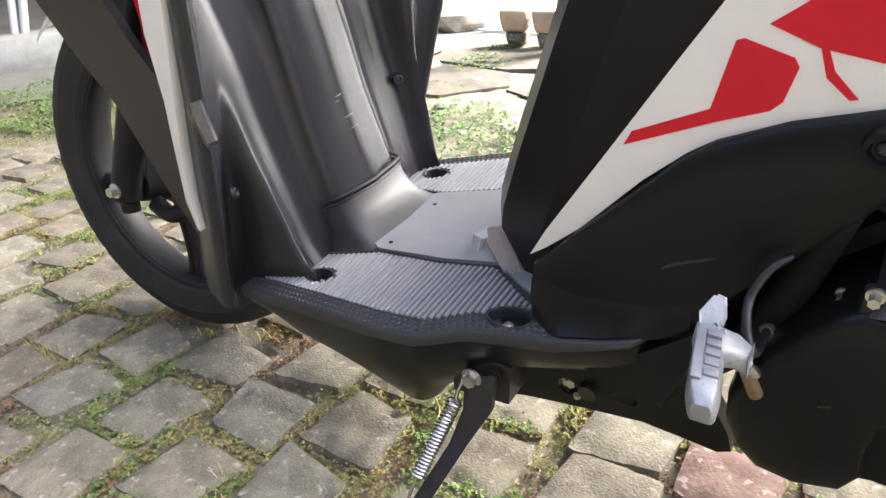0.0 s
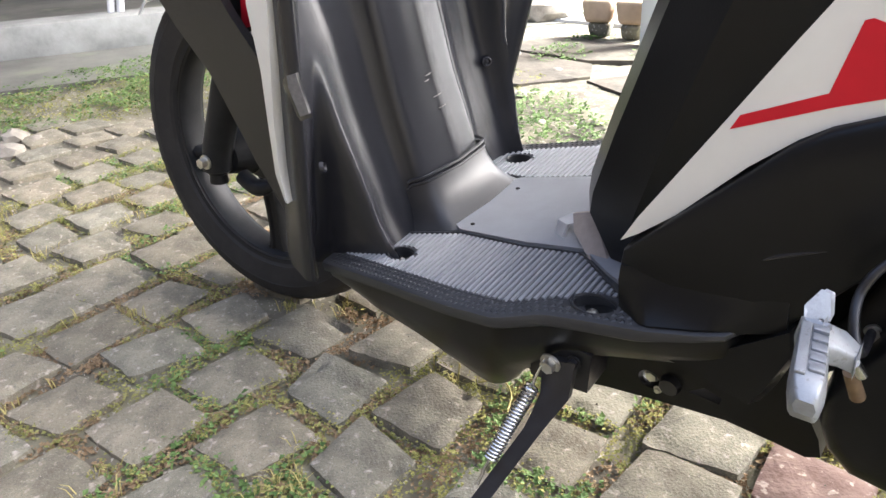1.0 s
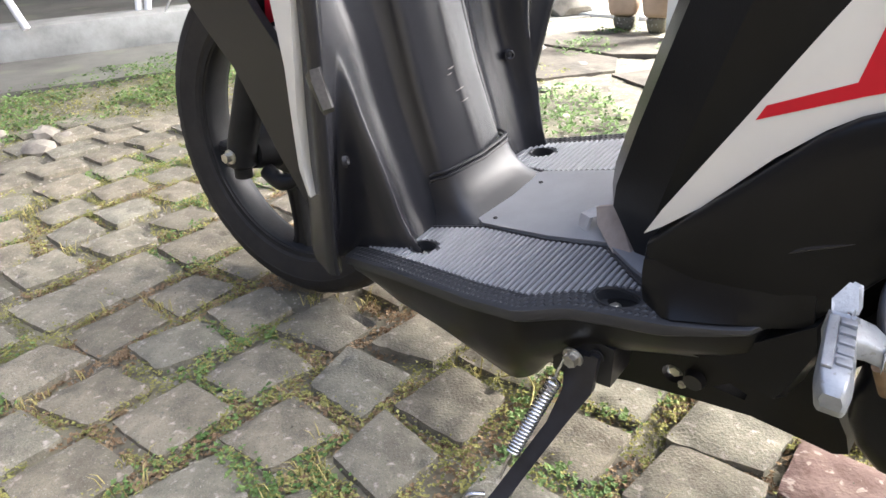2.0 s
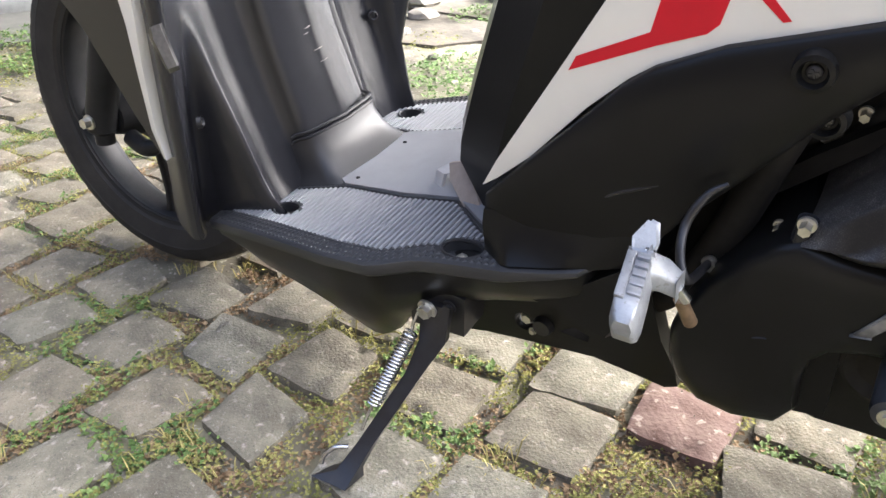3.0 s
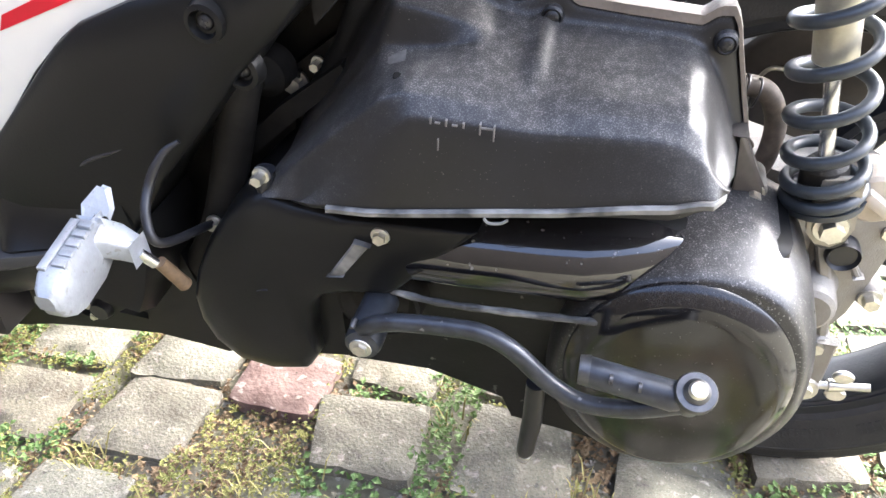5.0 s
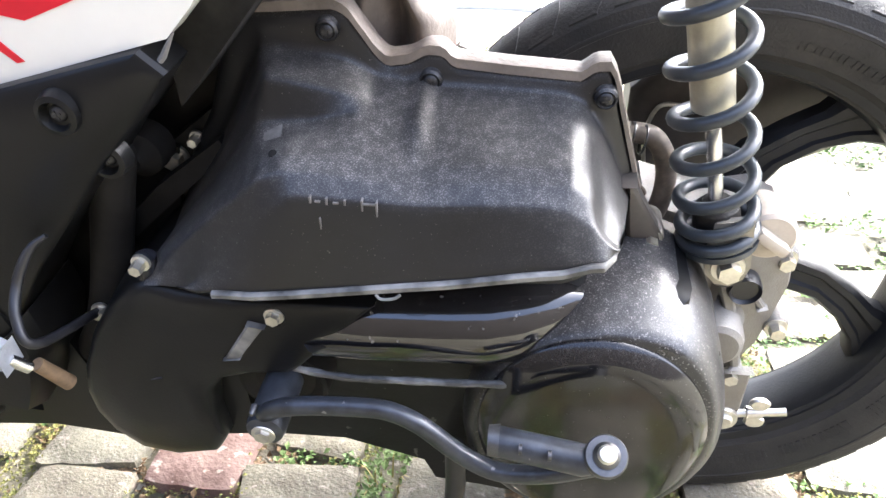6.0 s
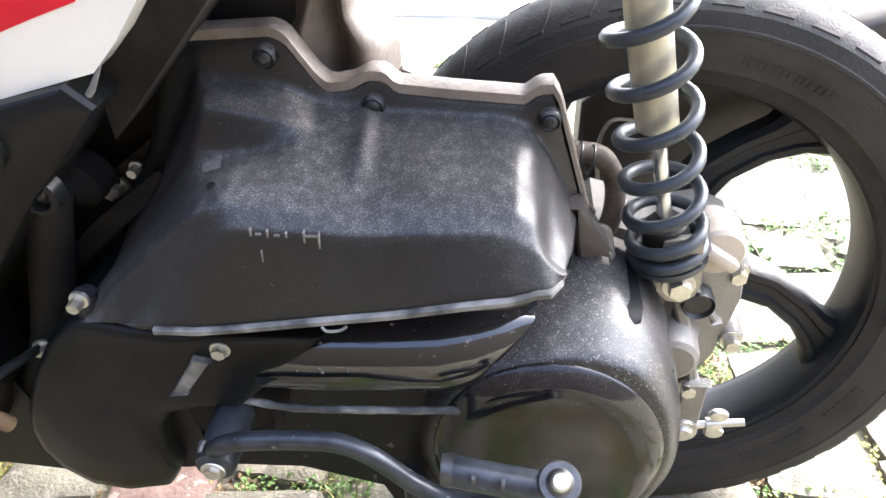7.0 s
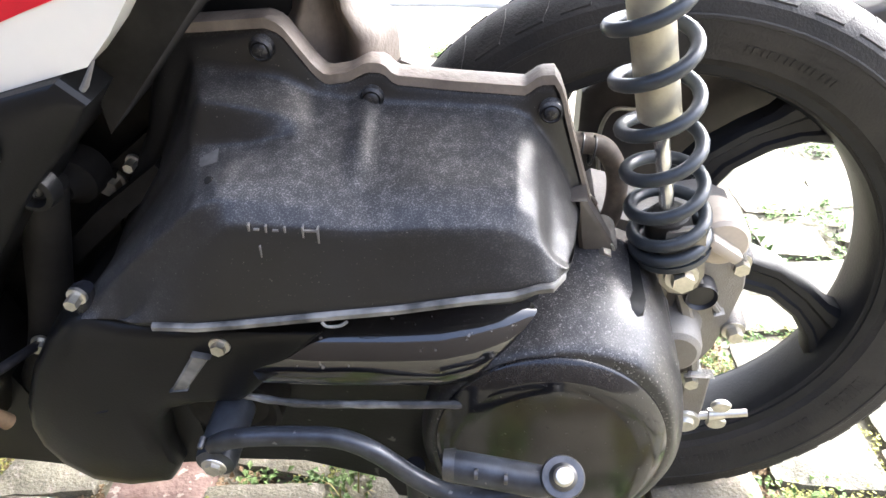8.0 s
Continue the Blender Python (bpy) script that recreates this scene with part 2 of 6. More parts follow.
M_WALL = mat("plastered_wall", (0.15, 0.15, 0.15), 0.9, var=0.12, scale=3, bump=0.2, bump_scale=60)


# ---- mesh helpers ----
def part(name, bm, material, parent=None, label="", angle=35):
    me = bpy.data.meshes.new(name)
    bmesh.ops.recalc_face_normals(bm, faces=bm.faces)
    bm.to_mesh(me)
    bm.free()
    for f in me.polygons:
        f.use_smooth = True
    me.set_sharp_from_angle(angle=radians(angle))
    if material:
        me.materials.append(material)
    ob = new(name, me)
    ob.parent = parent
    if label:
        ob["label"] = label
    return ob


def bev(bm, w, seg=2, ang=30):
    es = [e for e in bm.edges if len(e.link_faces) == 2 and e.calc_face_angle(0) > radians(ang)]
    if w > 0 and es:
        bmesh.ops.bevel(bm, geom=es, offset=w, segments=seg, affect="EDGES", profile=0.5, clamp_overlap=True)
    return bm


def prism(outline, y0, y1, w=0.003, seg=2):
    """A plate with an outline in x and z, from y0 to y1."""
    bm = bmesh.new()
    a = [bm.verts.new((x, y0, z)) for x, z in outline]
    b = [bm.verts.new((x, y1, z)) for x, z in outline]
    bm.faces.new(a)
    bm.faces.new(b[::-1])
    n = len(a)
    for i in range(n):
        bm.faces.new((a[i], a[(i + 1) % n], b[(i + 1) % n], b[i]))
    return bev(bm, w, seg)


def loft(loops, cap=True, w=0.0, closed=True):
    """A skin over loops of the same number of points."""
    bm = bmesh.new()
    rows = [[bm.verts.new(p) for p in lp] for lp in loops]
    n = len(rows[0])
    for r, s in zip(rows, rows[1:]):
        for i in range(n if closed else n - 1):
            j = (i + 1) % n
            bm.faces.new((r[i], r[j], s[j], s[i]))
    if cap and closed:
        bm.faces.new(rows[0])
        bm.faces.new(rows[-1][::-1])
    bmesh.ops.remove_doubles(bm, verts=bm.verts, dist=1e-5)
    return bev(bm, w) if w else bm


def spline(pts, n=8):
    """Points on a smooth line through pts."""
    P = [Vector(p) for p in pts]
    if len(P) < 3:
        return P
    Q = [2 * P[0] - P[1]] + P + [2 * P[-1] - P[-2]]
    out = []
    for i in range(1, len(Q) - 2):
        a, b, c, d = Q[i - 1:i + 3]
        for k in range(n):
            t = k / n
            out.append(0.5 * (2 * b + (c - a) * t + (2 * a - 5 * b + 4 * c - d) * t * t + (3 * b - a - 3 * c + d) * t ** 3))
    return out + [P[-1]]


def tube(pts, r, n=12, bm=None, flat=1.0):
    """A round bar along pts; r is a number or one radius a point."""
    bm = bm or bmesh.new()
    P = [Vector(p) for p in pts]
    R = r if isinstance(r, (list, tuple)) else [r] * len(P)
    up = Vector((0, 0, 1))
    rows = []
    side = None
    for i, p in enumerate(P):
        d = (P[min(i + 1, len(P) - 1)] - P[max(i - 1, 0)]).normalized()
        if side is None:
            side = d.cross(up)
            if side.length < 0.1:
                side = d.cross(Vector((0, 1, 0)))
        side = (side - d * side.dot(d)).normalized()
        o = d.cross(side)
        rows.append([bm.verts.new(p + (side * math.cos(2 * math.pi * k / n) + o * flat * math.sin(2 * math.pi * k / n)) * R[i]) for k in range(n)])
    for a, b in zip(rows, rows[1:]):
        for k in range(n):
            bm.faces.new((a[k], a[(k + 1) % n], b[(k + 1) % n], b[k]))
    bm.faces.new(rows[0])
    bm.faces.new(rows[-1][::-1])
    return bm


def lathe(profile, n=48, at=(0, 0, 0), bm=None, close=True):
    """A turned shape about the y axis: profile of (radius, y)."""
    bm = bm or bmesh.new()
    rows = []
    for k in range(n):
        a = 2 * math.pi * k / n
        rows.append([bm.verts.new((at[0] + r * math.cos(a), at[1] + y, at[2] + r * math.sin(a))) for r, y in profile])
    m = len(profile)
    for k in range(n):
        a, b = rows[k], rows[(k + 1) % n]
        for i in range(m if close else m - 1):
            j = (i + 1) % m
            bm.faces.new((a[i], a[j], b[j], b[i]))
    bmesh.ops.remove_doubles(bm, verts=bm.verts, dist=1e-6)
    return bm


def disc(profile, n=32, at=(0, 0, 0)):
    """A turned solid; the profile begins and ends on the axis."""
    return lathe(profile, n, at, close=False)


def box(x0, x1, y0, y1, z0, z1, w=0.002, seg=2):
    bm = bmesh.new()
    bmesh.ops.create_cube(bm, size=1)
    for v in bm.verts:
        v.co = Vector(((x0 + x1) / 2 + v.co.x * (x1 - x0), (y0 + y1) / 2 + v.co.y * (y1 - y0), (z0 + z1) / 2 + v.co.z * (z1 - z0)))
    return bev(bm, w, seg)


def move(bm, m):
    bmesh.ops.transform(bm, matrix=m, verts=bm.verts)
    return bm


def hexbolt(c, r=0.006, h=0.006, out=(0, -1, 0)):
    """A hexagon head with a washer, its face turned to out."""
    bm = bmesh.new()
    turn = Vector(out).to_track_quat("Z", "Y").to_matrix().to_4x4()
    bmesh.ops.create_cone(bm, cap_ends=True, segments=20, radius1=r * 1.45, radius2=r * 1.4, depth=h * 0.25)
    made = bmesh.ops.create_cone(bm, cap_ends=True, segments=6, radius1=r, radius2=r * 0.96, depth=h)
    bmesh.ops.translate(bm, verts=made["verts"], vec=(0, 0, h * 0.5))
    return move(bm, Matrix.Translation(c) @ turn)


def screw(c, r=0.005, h=0.003, out=(0, -1, 0)):
    """A round head with a cross slot."""
    bm = bmesh.new()
    turn = Vector(out).to_track_quat("Z", "Y").to_matrix().to_4x4()
    bmesh.ops.create_uvsphere(bm, u_segments=20, v_segments=10, radius=r)
    for v in bm.verts:
        v.co.z = max(v.co.z, 0) * h / r
    for a in (0, 90):
        made = bmesh.ops.create_cube(bm, size=1)
        for v in made["verts"]:
            v.co = Euler((0, 0, radians(a + 20))).to_matrix() @ Vector((v.co.x * r * 1.1, v.co.y * r * 0.22, h * 0.98 + v.co.z * 0.0006))
    return move(bm, Matrix.Translation(c) @ turn)


def cut(ob, *cutters):
    """Cuts holes of the shape of the given bmeshes into a mesh."""
    for bm in cutters:
        me = bpy.data.meshes.new("cutter")
        bmesh.ops.recalc_face_normals(bm, faces=bm.faces)
        bm.to_mesh(me)
        bm.free()
        tool = new("cutter", me)
        tool.parent = ob.parent
        mod = ob.modifiers.new("cut", "BOOLEAN")
        mod.operation, mod.object, mod.solver = "DIFFERENCE", tool, "EXACT"
        bpy.context.view_layer.update()
        made = bpy.data.meshes.new_from_object(ob.evaluated_get(bpy.context.evaluated_depsgraph_get()))
        ob.modifiers.clear()
        made.name = ob.data.name
        ob.data = made
        bpy.data.objects.remove(tool)
    for f in ob.data.polygons:
        f.use_smooth = True
    ob.data.set_sharp_from_angle(angle=radians(35))
    return ob


def oval(c, rx, ry, z0, z1, n=28):
    """An upright oval plug."""
    bm = bmesh.new()
    rows = [[bm.verts.new((c[0] + rx * math.cos(2 * math.pi * k / n), c[1] + ry * math.sin(2 * math.pi * k / n), z)) for k in range(n)] for z in (z0, z1)]
    for k in range(n):
        bm.faces.new((rows[0][k], rows[0][(k + 1) % n], rows[1][(k + 1) % n], rows[1][k]))
    bm.faces.new(rows[0][::-1])
    bm.faces.new(rows[1])
    return bm


def ring_y(c, r, y0, y1, n=28):
    """A plug along y."""
    return move(disc([(0, y0), (r, y0), (r, y1), (0, y1)], n), Matrix.Translation((c[0], 0, c[1])))


# ---- the scooter, leaning on its side stand ----
LEAN = 9.5
scooter = new("scooter")
scooter.matrix_basis = pose(0, 0, 0, LEAN)
tagged(scooter, "black and white motor scooter with red decals on its side stand", "scooter")


def floor_z(x):
    return 0.2725 + 0.176 * x


def along(line, x):
    return float(np.interp(x, [p[0] for p in line], [p[1] for p in line]))


# wheels: hub, tyre, rim, spokes
def wheel(name, r_tyre, width, m, label, spokes, turn0, spoke_w, size_marks=False, swirl=0.0):
    hub = part(name, move(disc([(0, -0.05), (0.026, -0.05), (0.03, -0.03), (0.05, -0.025), (0.055, -0.018), (0.055, 0.03), (0, 0.03)], 40), m), M_ALLOYBLACK, scooter, label)
    w2 = width / 2
    rr = r_tyre - 0.072
    prof = [(rr, -w2 * 0.62), (rr + 0.003, -w2 * 0.70), (rr + 0.012, -w2 * 0.80), (rr + 0.0135, -w2 * 0.84), (rr + 0.016, -w2 * 0.85), (rr + 0.03, -w2 * 0.97), (rr + 0.042, -w2), (rr + 0.0425, -w2 * 1.015), (rr + 0.045, -w2 * 1.015), (rr + 0.046, -w2)]
    for k in range(13):
        a = math.pi * (k / 12) - math.pi / 2
        prof.append((rr + 0.046 + (r_tyre - rr - 0.046) * max(0, math.cos(a)) ** 0.75, w2 * 0.99 * math.sin(a)))
    prof += [(r, -y) for r, y in reversed(prof[:6])]
    tyre = part("tyre", move(lathe(prof, 96), m), M_RUBBER, hub, "worn black rubber tyre", 28)
    # shallow curved tread blocks
    bm = bmesh.new()
    n = 44
    for k in range(n):
        for s in (-1, 1):
            a0 = 2 * math.pi * (k + (0.5 if s > 0 else 0)) / n
            strip = []
            for q in range(4):
                u = q / 3
                ang = math.pi / 2 - math.pi / 2 * (0.12 + 0.62 * u)
                y = s * w2 * 0.99 * math.cos(ang)
                r = rr + 0.046 + (r_tyre - rr - 0.046) * math.sin(ang) ** 0.75 + 0.0007
                a = a0 + 0.055 * u * u
                hw = 0.032 + 0.012 * u
                strip.append([bm.verts.new(((r) * math.cos(a + e * hw), y, (r) * math.sin(a + e * hw))) for e in (-1, 1)] + [bm.verts.new(((r - 0.004) * math.cos(a + e * hw * 1.05), y, (r - 0.004) * math.sin(a + e * hw * 1.05))) for e in (-1, 1)])
            for p, q in zip(strip, strip[1:]):
                bm.faces.new((p[0], p[1], q[1], q[0]))
                bm.faces.new((p[0], q[0], q[2], p[2]))
                bm.faces.new((p[1], p[3], q[3], q[1]))
            for e in (strip[0], strip[-1]):
                bm.faces.new((e[0], e[1], e[3], e[2]))
    tagged(part("tread", move(bm, m), M_RUBBER, hub), kind="stuff")
    rim_prof = [(rr + 0.002, -w2 * 0.72), (rr + 0.013, -w2 * 0.79), (rr + 0.014, -w2 * 0.73), (rr + 0.006, -w2 * 0.66), (rr - 0.001, -w2 * 0.62), (rr - 0.003, -w2 * 0.5), (rr - 0.005, -w2 * 0.35), (rr - 0.005, w2 * 0.35),
                (rr - 0.003, w2 * 0.5), (rr - 0.001, w2 * 0.62), (rr + 0.013, w2 * 0.73), (rr + 0.002, w2 * 0.72), (rr + 0.001, w2 * 0.35), (rr + 0.001, -w2 * 0.35)]
    part("rim", move(lathe(rim_prof, 96), m), M_ALLOYBLACK, hub, "black cast alloy rim")
    for k in range(spokes):
        a = 2 * math.pi * k / spokes + turn0
        c, s = math.cos(a), math.sin(a)
        loops = []
        base = a
        for rad, hw, hy in ((0.03, spoke_w * 0.62, 0.024), (0.06, spoke_w * 0.45, 0.02), (0.11, spoke_w * 0.38, 0.016), (rr - 0.04, spoke_w * 0.38, 0.014), (rr - 0.018, spoke_w * 0.45, 0.014), (rr - 0.003, spoke_w * 0.68, 0.014)):
            a = base + swirl * max(0.0, 1 - rad / rr)
            c, s = math.cos(a), math.sin(a)
            loops.append([(rad * c - u * hw * s, v * hy * 0.8, rad * s + u * hw * c) for u, v in
                          ((-1, -0.7), (-0.75, -1.2), (-0.4, -1.2), (-0.25, -0.95), (0.25, -0.95), (0.4, -1.2), (0.75, -1.2), (1, -0.7), (1, 0.9), (0.55, 1.2), (-0.55, 1.2), (-1, 0.9))])
        part("spoke", move(loft(loops), m), M_ALLOYBLACK, hub)
    # raised size marks on the sidewall, unreadable
    for a0, a1, hgt in size_marks or ():
        bm = bmesh.new()
        r0 = rr + 0.022
        a = a0
        rn = random.Random(7)
        while a < a1:
            wd = rn.choice((0.010, 0.016, 0.022))
            v = []
            for ra, an in ((r0, a), (r0, a + wd), (r0 + hgt, a + wd), (r0 + hgt, a)):
                y = -w2 * np.interp(ra, [rr + 0.016, rr + 0.03, rr + 0.042], [0.85, 0.97, 1.0])
                v.append((ra * math.cos(an), y, ra * math.sin(an)))
            top = [bm.verts.new((p[0], p[1] - 0.0008, p[2])) for p in v]
            bot = [bm.verts.new((p[0], p[1] + 0.001, p[2])) for p in v]
            bm.faces.new(top)
            for i in range(4):
                bm.faces.new((top[i], top[(i + 1) % 4], bot[(i + 1) % 4], bot[i]))
            a += wd + 0.012
        tagged(part("sidewall_lettering", move(bm, m), M_RUBBER, hub), kind="stuff")
    return hub


FRONT = pose(-0.619, -0.007, 0.249, -11.8, 0, 4.4)
REAR = pose(0.636, 0.066, 0.234, -8.0, 0, -3.0)
front_wheel = wheel("front_wheel", 0.25, 0.070, FRONT, "black five-spoke alloy front wheel with tyre", 5, radians(-91), 0.036)
rear_wheel = wheel("rear_wheel", 0.251, 0.096, REAR, "black five-spoke alloy rear wheel with tyre", 5, radians(-22), 0.044,
                   [(radians(-88), radians(-62), 0.007), (radians(-58), radians(-40), 0.008), (radians(-34), radians(-22), 0.010), (radians(60), radians(80), 0.006)], radians(46))
part("brake_drum", move(disc([(0, 0.036), (0.06, 0.036), (0.066, 0.03), (0.066, 0.0), (0, 0.0)], 40), REAR), M_ALU, rear_wheel, "cast aluminium rear brake drum")

# front fork, axle and cable, all in the wheel's own axes
for y in (-0.098, 0.098):
    part("fork_leg", move(tube(spline([(-0.004, y, -0.035), (0.0, y, 0.0), (0.02, y, 0.05), (0.115, y, 0.26), (0.20, y, 0.45)], 5), [0.013] * 3 + [0.021] * 13 + [0.019] * 5, 18), FRONT), M_ALLOYBLACK, scooter, "black front fork leg")
part("front_axle", move(tube([(0, -0.118, 0), (0, 0.118, 0)], 0.007, 14), FRONT), M_ZINC, scooter)
part("axle_nut", move(hexbolt((0, -0.119, 0), 0.0072, 0.010), FRONT), M_ZINC, scooter, "zinc axle nut")
part("speedometer_drive", move(tube([(0.0, -0.05, 0.0), (0, -0.085, 0.0)], [0.036, 0.026], 24), FRONT), M_ALLOYBLACK, scooter)
part("speedometer_arm", move(tube(spline([(0.02, -0.075, -0.03), (0.05, -0.078, -0.04), (0.085, -0.075, -0.03), (0.10, -0.07, -0.01)], 5), [0.012] * 8 + [0.009] * 8, 12), FRONT), M_ALLOYBLACK, scooter)
part("speedometer_cable", move(tube(spline([(0.10, -0.07, -0.01), (0.14, -0.06, 0.02), (0.17, -0.05, 0.10), (0.19, -0.05, 0.25)], 6), 0.0045, 10), FRONT), M_RUBBER, scooter)

# white front mudguard with a red flash
loops = []
for k in range(13):
    a = radians(30 + 106 * k / 12)
    lp = []
    for q in range(9):
        u = -1 + q / 4
        r = 0.285 - 0.028 * abs(u) ** 2.5
        lp.append((r * math.cos(a), 0.056 * u, r * math.sin(a)))
    lp += [(p[0] - 0.003 * math.cos(a), p[1], p[2] - 0.003 * math.sin(a)) for p in reversed(lp)]
    loops.append(lp)
part("front_mudguard", move(loft(loops), FRONT), M_WHITE, scooter, "white front mudguard")
part("mudguard_stay", loft([[(-0.475, -0.102, 0.452), (-0.432, -0.102, 0.466), (-0.432, -0.097, 0.466), (-0.475, -0.097, 0.452)], [(-0.452, -0.102, 0.415), (-0.422, -0.102, 0.418), (-0.422, -0.097, 0.418), (-0.452, -0.097, 0.415)]]), M_GREY, scooter)
part("red_flash", prism([(-0.462, 0.462), (-0.432, 0.470), (-0.428, 0.50), (-0.425, 0.56), (-0.442, 0.56), (-0.447, 0.50)], -0.104, -0.100, 0.001), M_RED, scooter, "red flash beside the front cowl")

# footboard with skirts; screw wells are cut into it
OUT = [(-0.362, -0.160), (-0.30, -0.168), (-0.25, -0.175), (-0.145, -0.191), (-0.085, -0.195), (-0.072, -0.190), (-0.041, -0.1765), (0.0, -0.1745), (0.05, -0.174), (0.09, -0.168), (0.12, -0.160)]
INN = [(-0.362, -0.15), (-0.345, -0.115), (-0.325, -0.092), (-0.306, -0.082), (-0.217, -0.066), (-0.126, -0.077), (-0.057, -0.077), (-0.014, -0.112), (0.021, -0.138), (0.071, -0.156), (0.12, -0.160)]
WELLS = [(-0.264, 0.121, 0.017, 0.0115), (-0.003, 0.151, 0.021, 0.0125)]
for side in (-1, 1):
    loops, skirt = [], []
    for x in list(np.linspace(-0.362, 0.112, 46)) + [0.117, 0.120]:
        yy, z = abs(along(OUT, x)) - 1.2 * max(0, x - 0.112), floor_z(x)
        bot = float(np.interp(x, [-0.362, -0.30, -0.2, -0.135, -0.112, -0.09, -0.03, 0.05, 0.12], [0.150, 0.122, 0.110, 0.104, 0.118, 0.150, 0.180, 0.212, 0.225]))
        q = 1 - 0.85 * max(0.0, min(1.0, (x - 0.04) / 0.075))
        loops.append([(x, side * 0.035, z - 0.03), (x, side * 0.035, z), (x, side * (yy - 0.0045), z), (x, side * (yy - 0.0012), z - 0.0012), (x, side * yy, z - 0.0045),
                      (x, side * (yy - 0.001), z - 0.0045 - 0.0085 * q), (x, side * (yy - 0.0045), z - 0.0055 - 0.011 * q), (x, side * (yy - 0.020), z - 0.007 - 0.012 * q), (x, side * (yy - 0.03), z - 0.03)])
        k = z - 0.016 - bot
        skirt.append([(x, side * (yy - 0.03), z - 0.010), (x, side * (yy - 0.0065), z - 0.005 - 0.010 * q), (x, side * (yy - 0.010), z - 0.015 - 0.30 * k), (x, side * (yy - 0.022), z - 0.015 - 0.65 * k), (x, side * (yy - 0.042), bot + 0.006), (x, side * (yy - 0.055), bot), (x, side * (yy - 0.075), bot + 0.002), (x, side * (yy - 0.075), z - 0.010)])
    part("skirt", loft(skirt), M_SEATBODY, scooter, "dull black skirt under the footboard", 40)
    board = part("footboard", loft(loops), M_BOARD, scooter, "black plastic footboard side", 30)
    cut(board, *[oval((x, side * y), rx, ry, floor_z(x) - 0.0125, floor_z(x) + 0.02) for x, y, rx, ry in WELLS])
    for x, y, rx, ry in WELLS:
        z = floor_z(x)
        part("well_lip", move(lathe([(0.95, -0.001), (1.0, 0.0009), (1.06, 0.0008), (1.09, -0.001), (1.0, -0.003)], 32), Matrix.Translation((x, side * y, z)) @ pose(0, 0, 0, 90) @ Matrix.Diagonal((rx, 1, ry, 1))), M_BOARD, scooter)
        part("screw", screw((x - 0.003, side * y, z - 0.0125), 0.0065, 0.004, (0, 0, 1)), M_ZINC, scooter, "zinc screw in a floor well")
    # ribs across the tread, broken at the wells
    bm = bmesh.new()
    x = -0.352
    pr = [(-0.0024, -0.0005), (-0.0013, 0.0022), (0.0013, 0.0022), (0.0024, -0.0005)]
    while x < 0.04:
        yo, yi = abs(along(OUT, x)) - 0.0255, abs(along(INN, x)) + 0.004
        spans = [(yi, yo)]
        for wx, wy, rx, ry in WELLS:
            q = 1 - ((x - wx) / (rx * 1.25)) ** 2
            if q > 0:
                h = ry * 1.25 * math.sqrt(q)
                spans = [s for a, b in spans for s in ((a, min(b, wy - h)), (max(a, wy + h), b)) if s[1] - s[0] > 0.002]
        for a0, b0 in spans:
            if b0 - a0 > 0.003:
                z = floor_z(x)
                a = [bm.verts.new((x + u, side * a0, z + v)) for u, v in pr]
                b = [bm.verts.new((x + u, side * b0, z + v)) for u, v in pr]
                for i in range(3):
                    bm.faces.new((a[i], a[i + 1], b[i + 1], b[i]))
                bm.faces.new(a)
                bm.faces.new(b[::-1])
        x += 0.0068
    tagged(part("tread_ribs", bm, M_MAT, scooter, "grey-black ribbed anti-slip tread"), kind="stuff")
    # rows of small studs along the outer edge
    bm = bmesh.new()
    for row in range(3):
        x = -0.35 + 0.0036 * (row % 2)
        while x < 0.045:
            y = abs(along(OUT, x)) - 0.0075 - 0.0066 * row
            if all(((x - wx) / (rx * 1.2)) ** 2 + ((y - wy) / (ry * 1.2)) ** 2 > 1 for wx, wy, rx, ry in WELLS):
                z = floor_z(x)
                base = [bm.verts.new((x + u * 0.0026, side * (y + v * 0.0025), z - 0.0003)) for u, v in ((-1, -1), (1, -1), (1, 1), (-1, 1))]
                top = bm.verts.new((x, side * y, z + 0.0011))
                for i in range(4):
                    bm.faces.new((base[i], base[(i + 1) % 4], top))
            x += 0.0072
    tagged(part("tread_studs", bm, M_BOARD, scooter, "pyramid studs on the footboard edge", 10), kind="stuff")
    # rim line between tread and centre plate
    part("tread_edge", tube([(x, side * (abs(along(INN, x)) + 0.001), floor_z(x) + 0.001) for x in np.linspace(-0.345, 0.02, 40)], 0.0014, 8), M_BOARD, scooter)

# centre plate
ol = [(-0.222, -0.064), (-0.126, -0.0745), (-0.057, -0.0745), (-0.014, -0.107), (0.015, -0.126), (0.015, 0.126), (-0.014, 0.107), (-0.057, 0.0745), (-0.126, 0.0745), (-0.222, 0.064), (-0.27, 0.03), (-0.27, -0.03)]
bm = bmesh.new()
a = [bm.verts.new((x, y, floor_z(x) + 0.004)) for x, y in ol]
b = [bm.verts.new((x, y, floor_z(x) - 0.02)) for x, y in ol]
bm.faces.new(a)
bm.faces.new(b[::-1])
for i in range(len(a)):
    bm.faces.new((a[i], a[(i + 1) % len(a)], b[(i + 1) % len(a)], b[i]))
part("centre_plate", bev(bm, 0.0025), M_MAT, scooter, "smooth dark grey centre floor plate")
for x, y in ((-0.212, -0.052), (-0.208, 0.035)):
    part("plate_hole_plug", oval((x, y), 0.0028, 0.0022, floor_z(x) + 0.003, floor_z(x) + 0.0048, 14), M_HIDDEN, scooter)


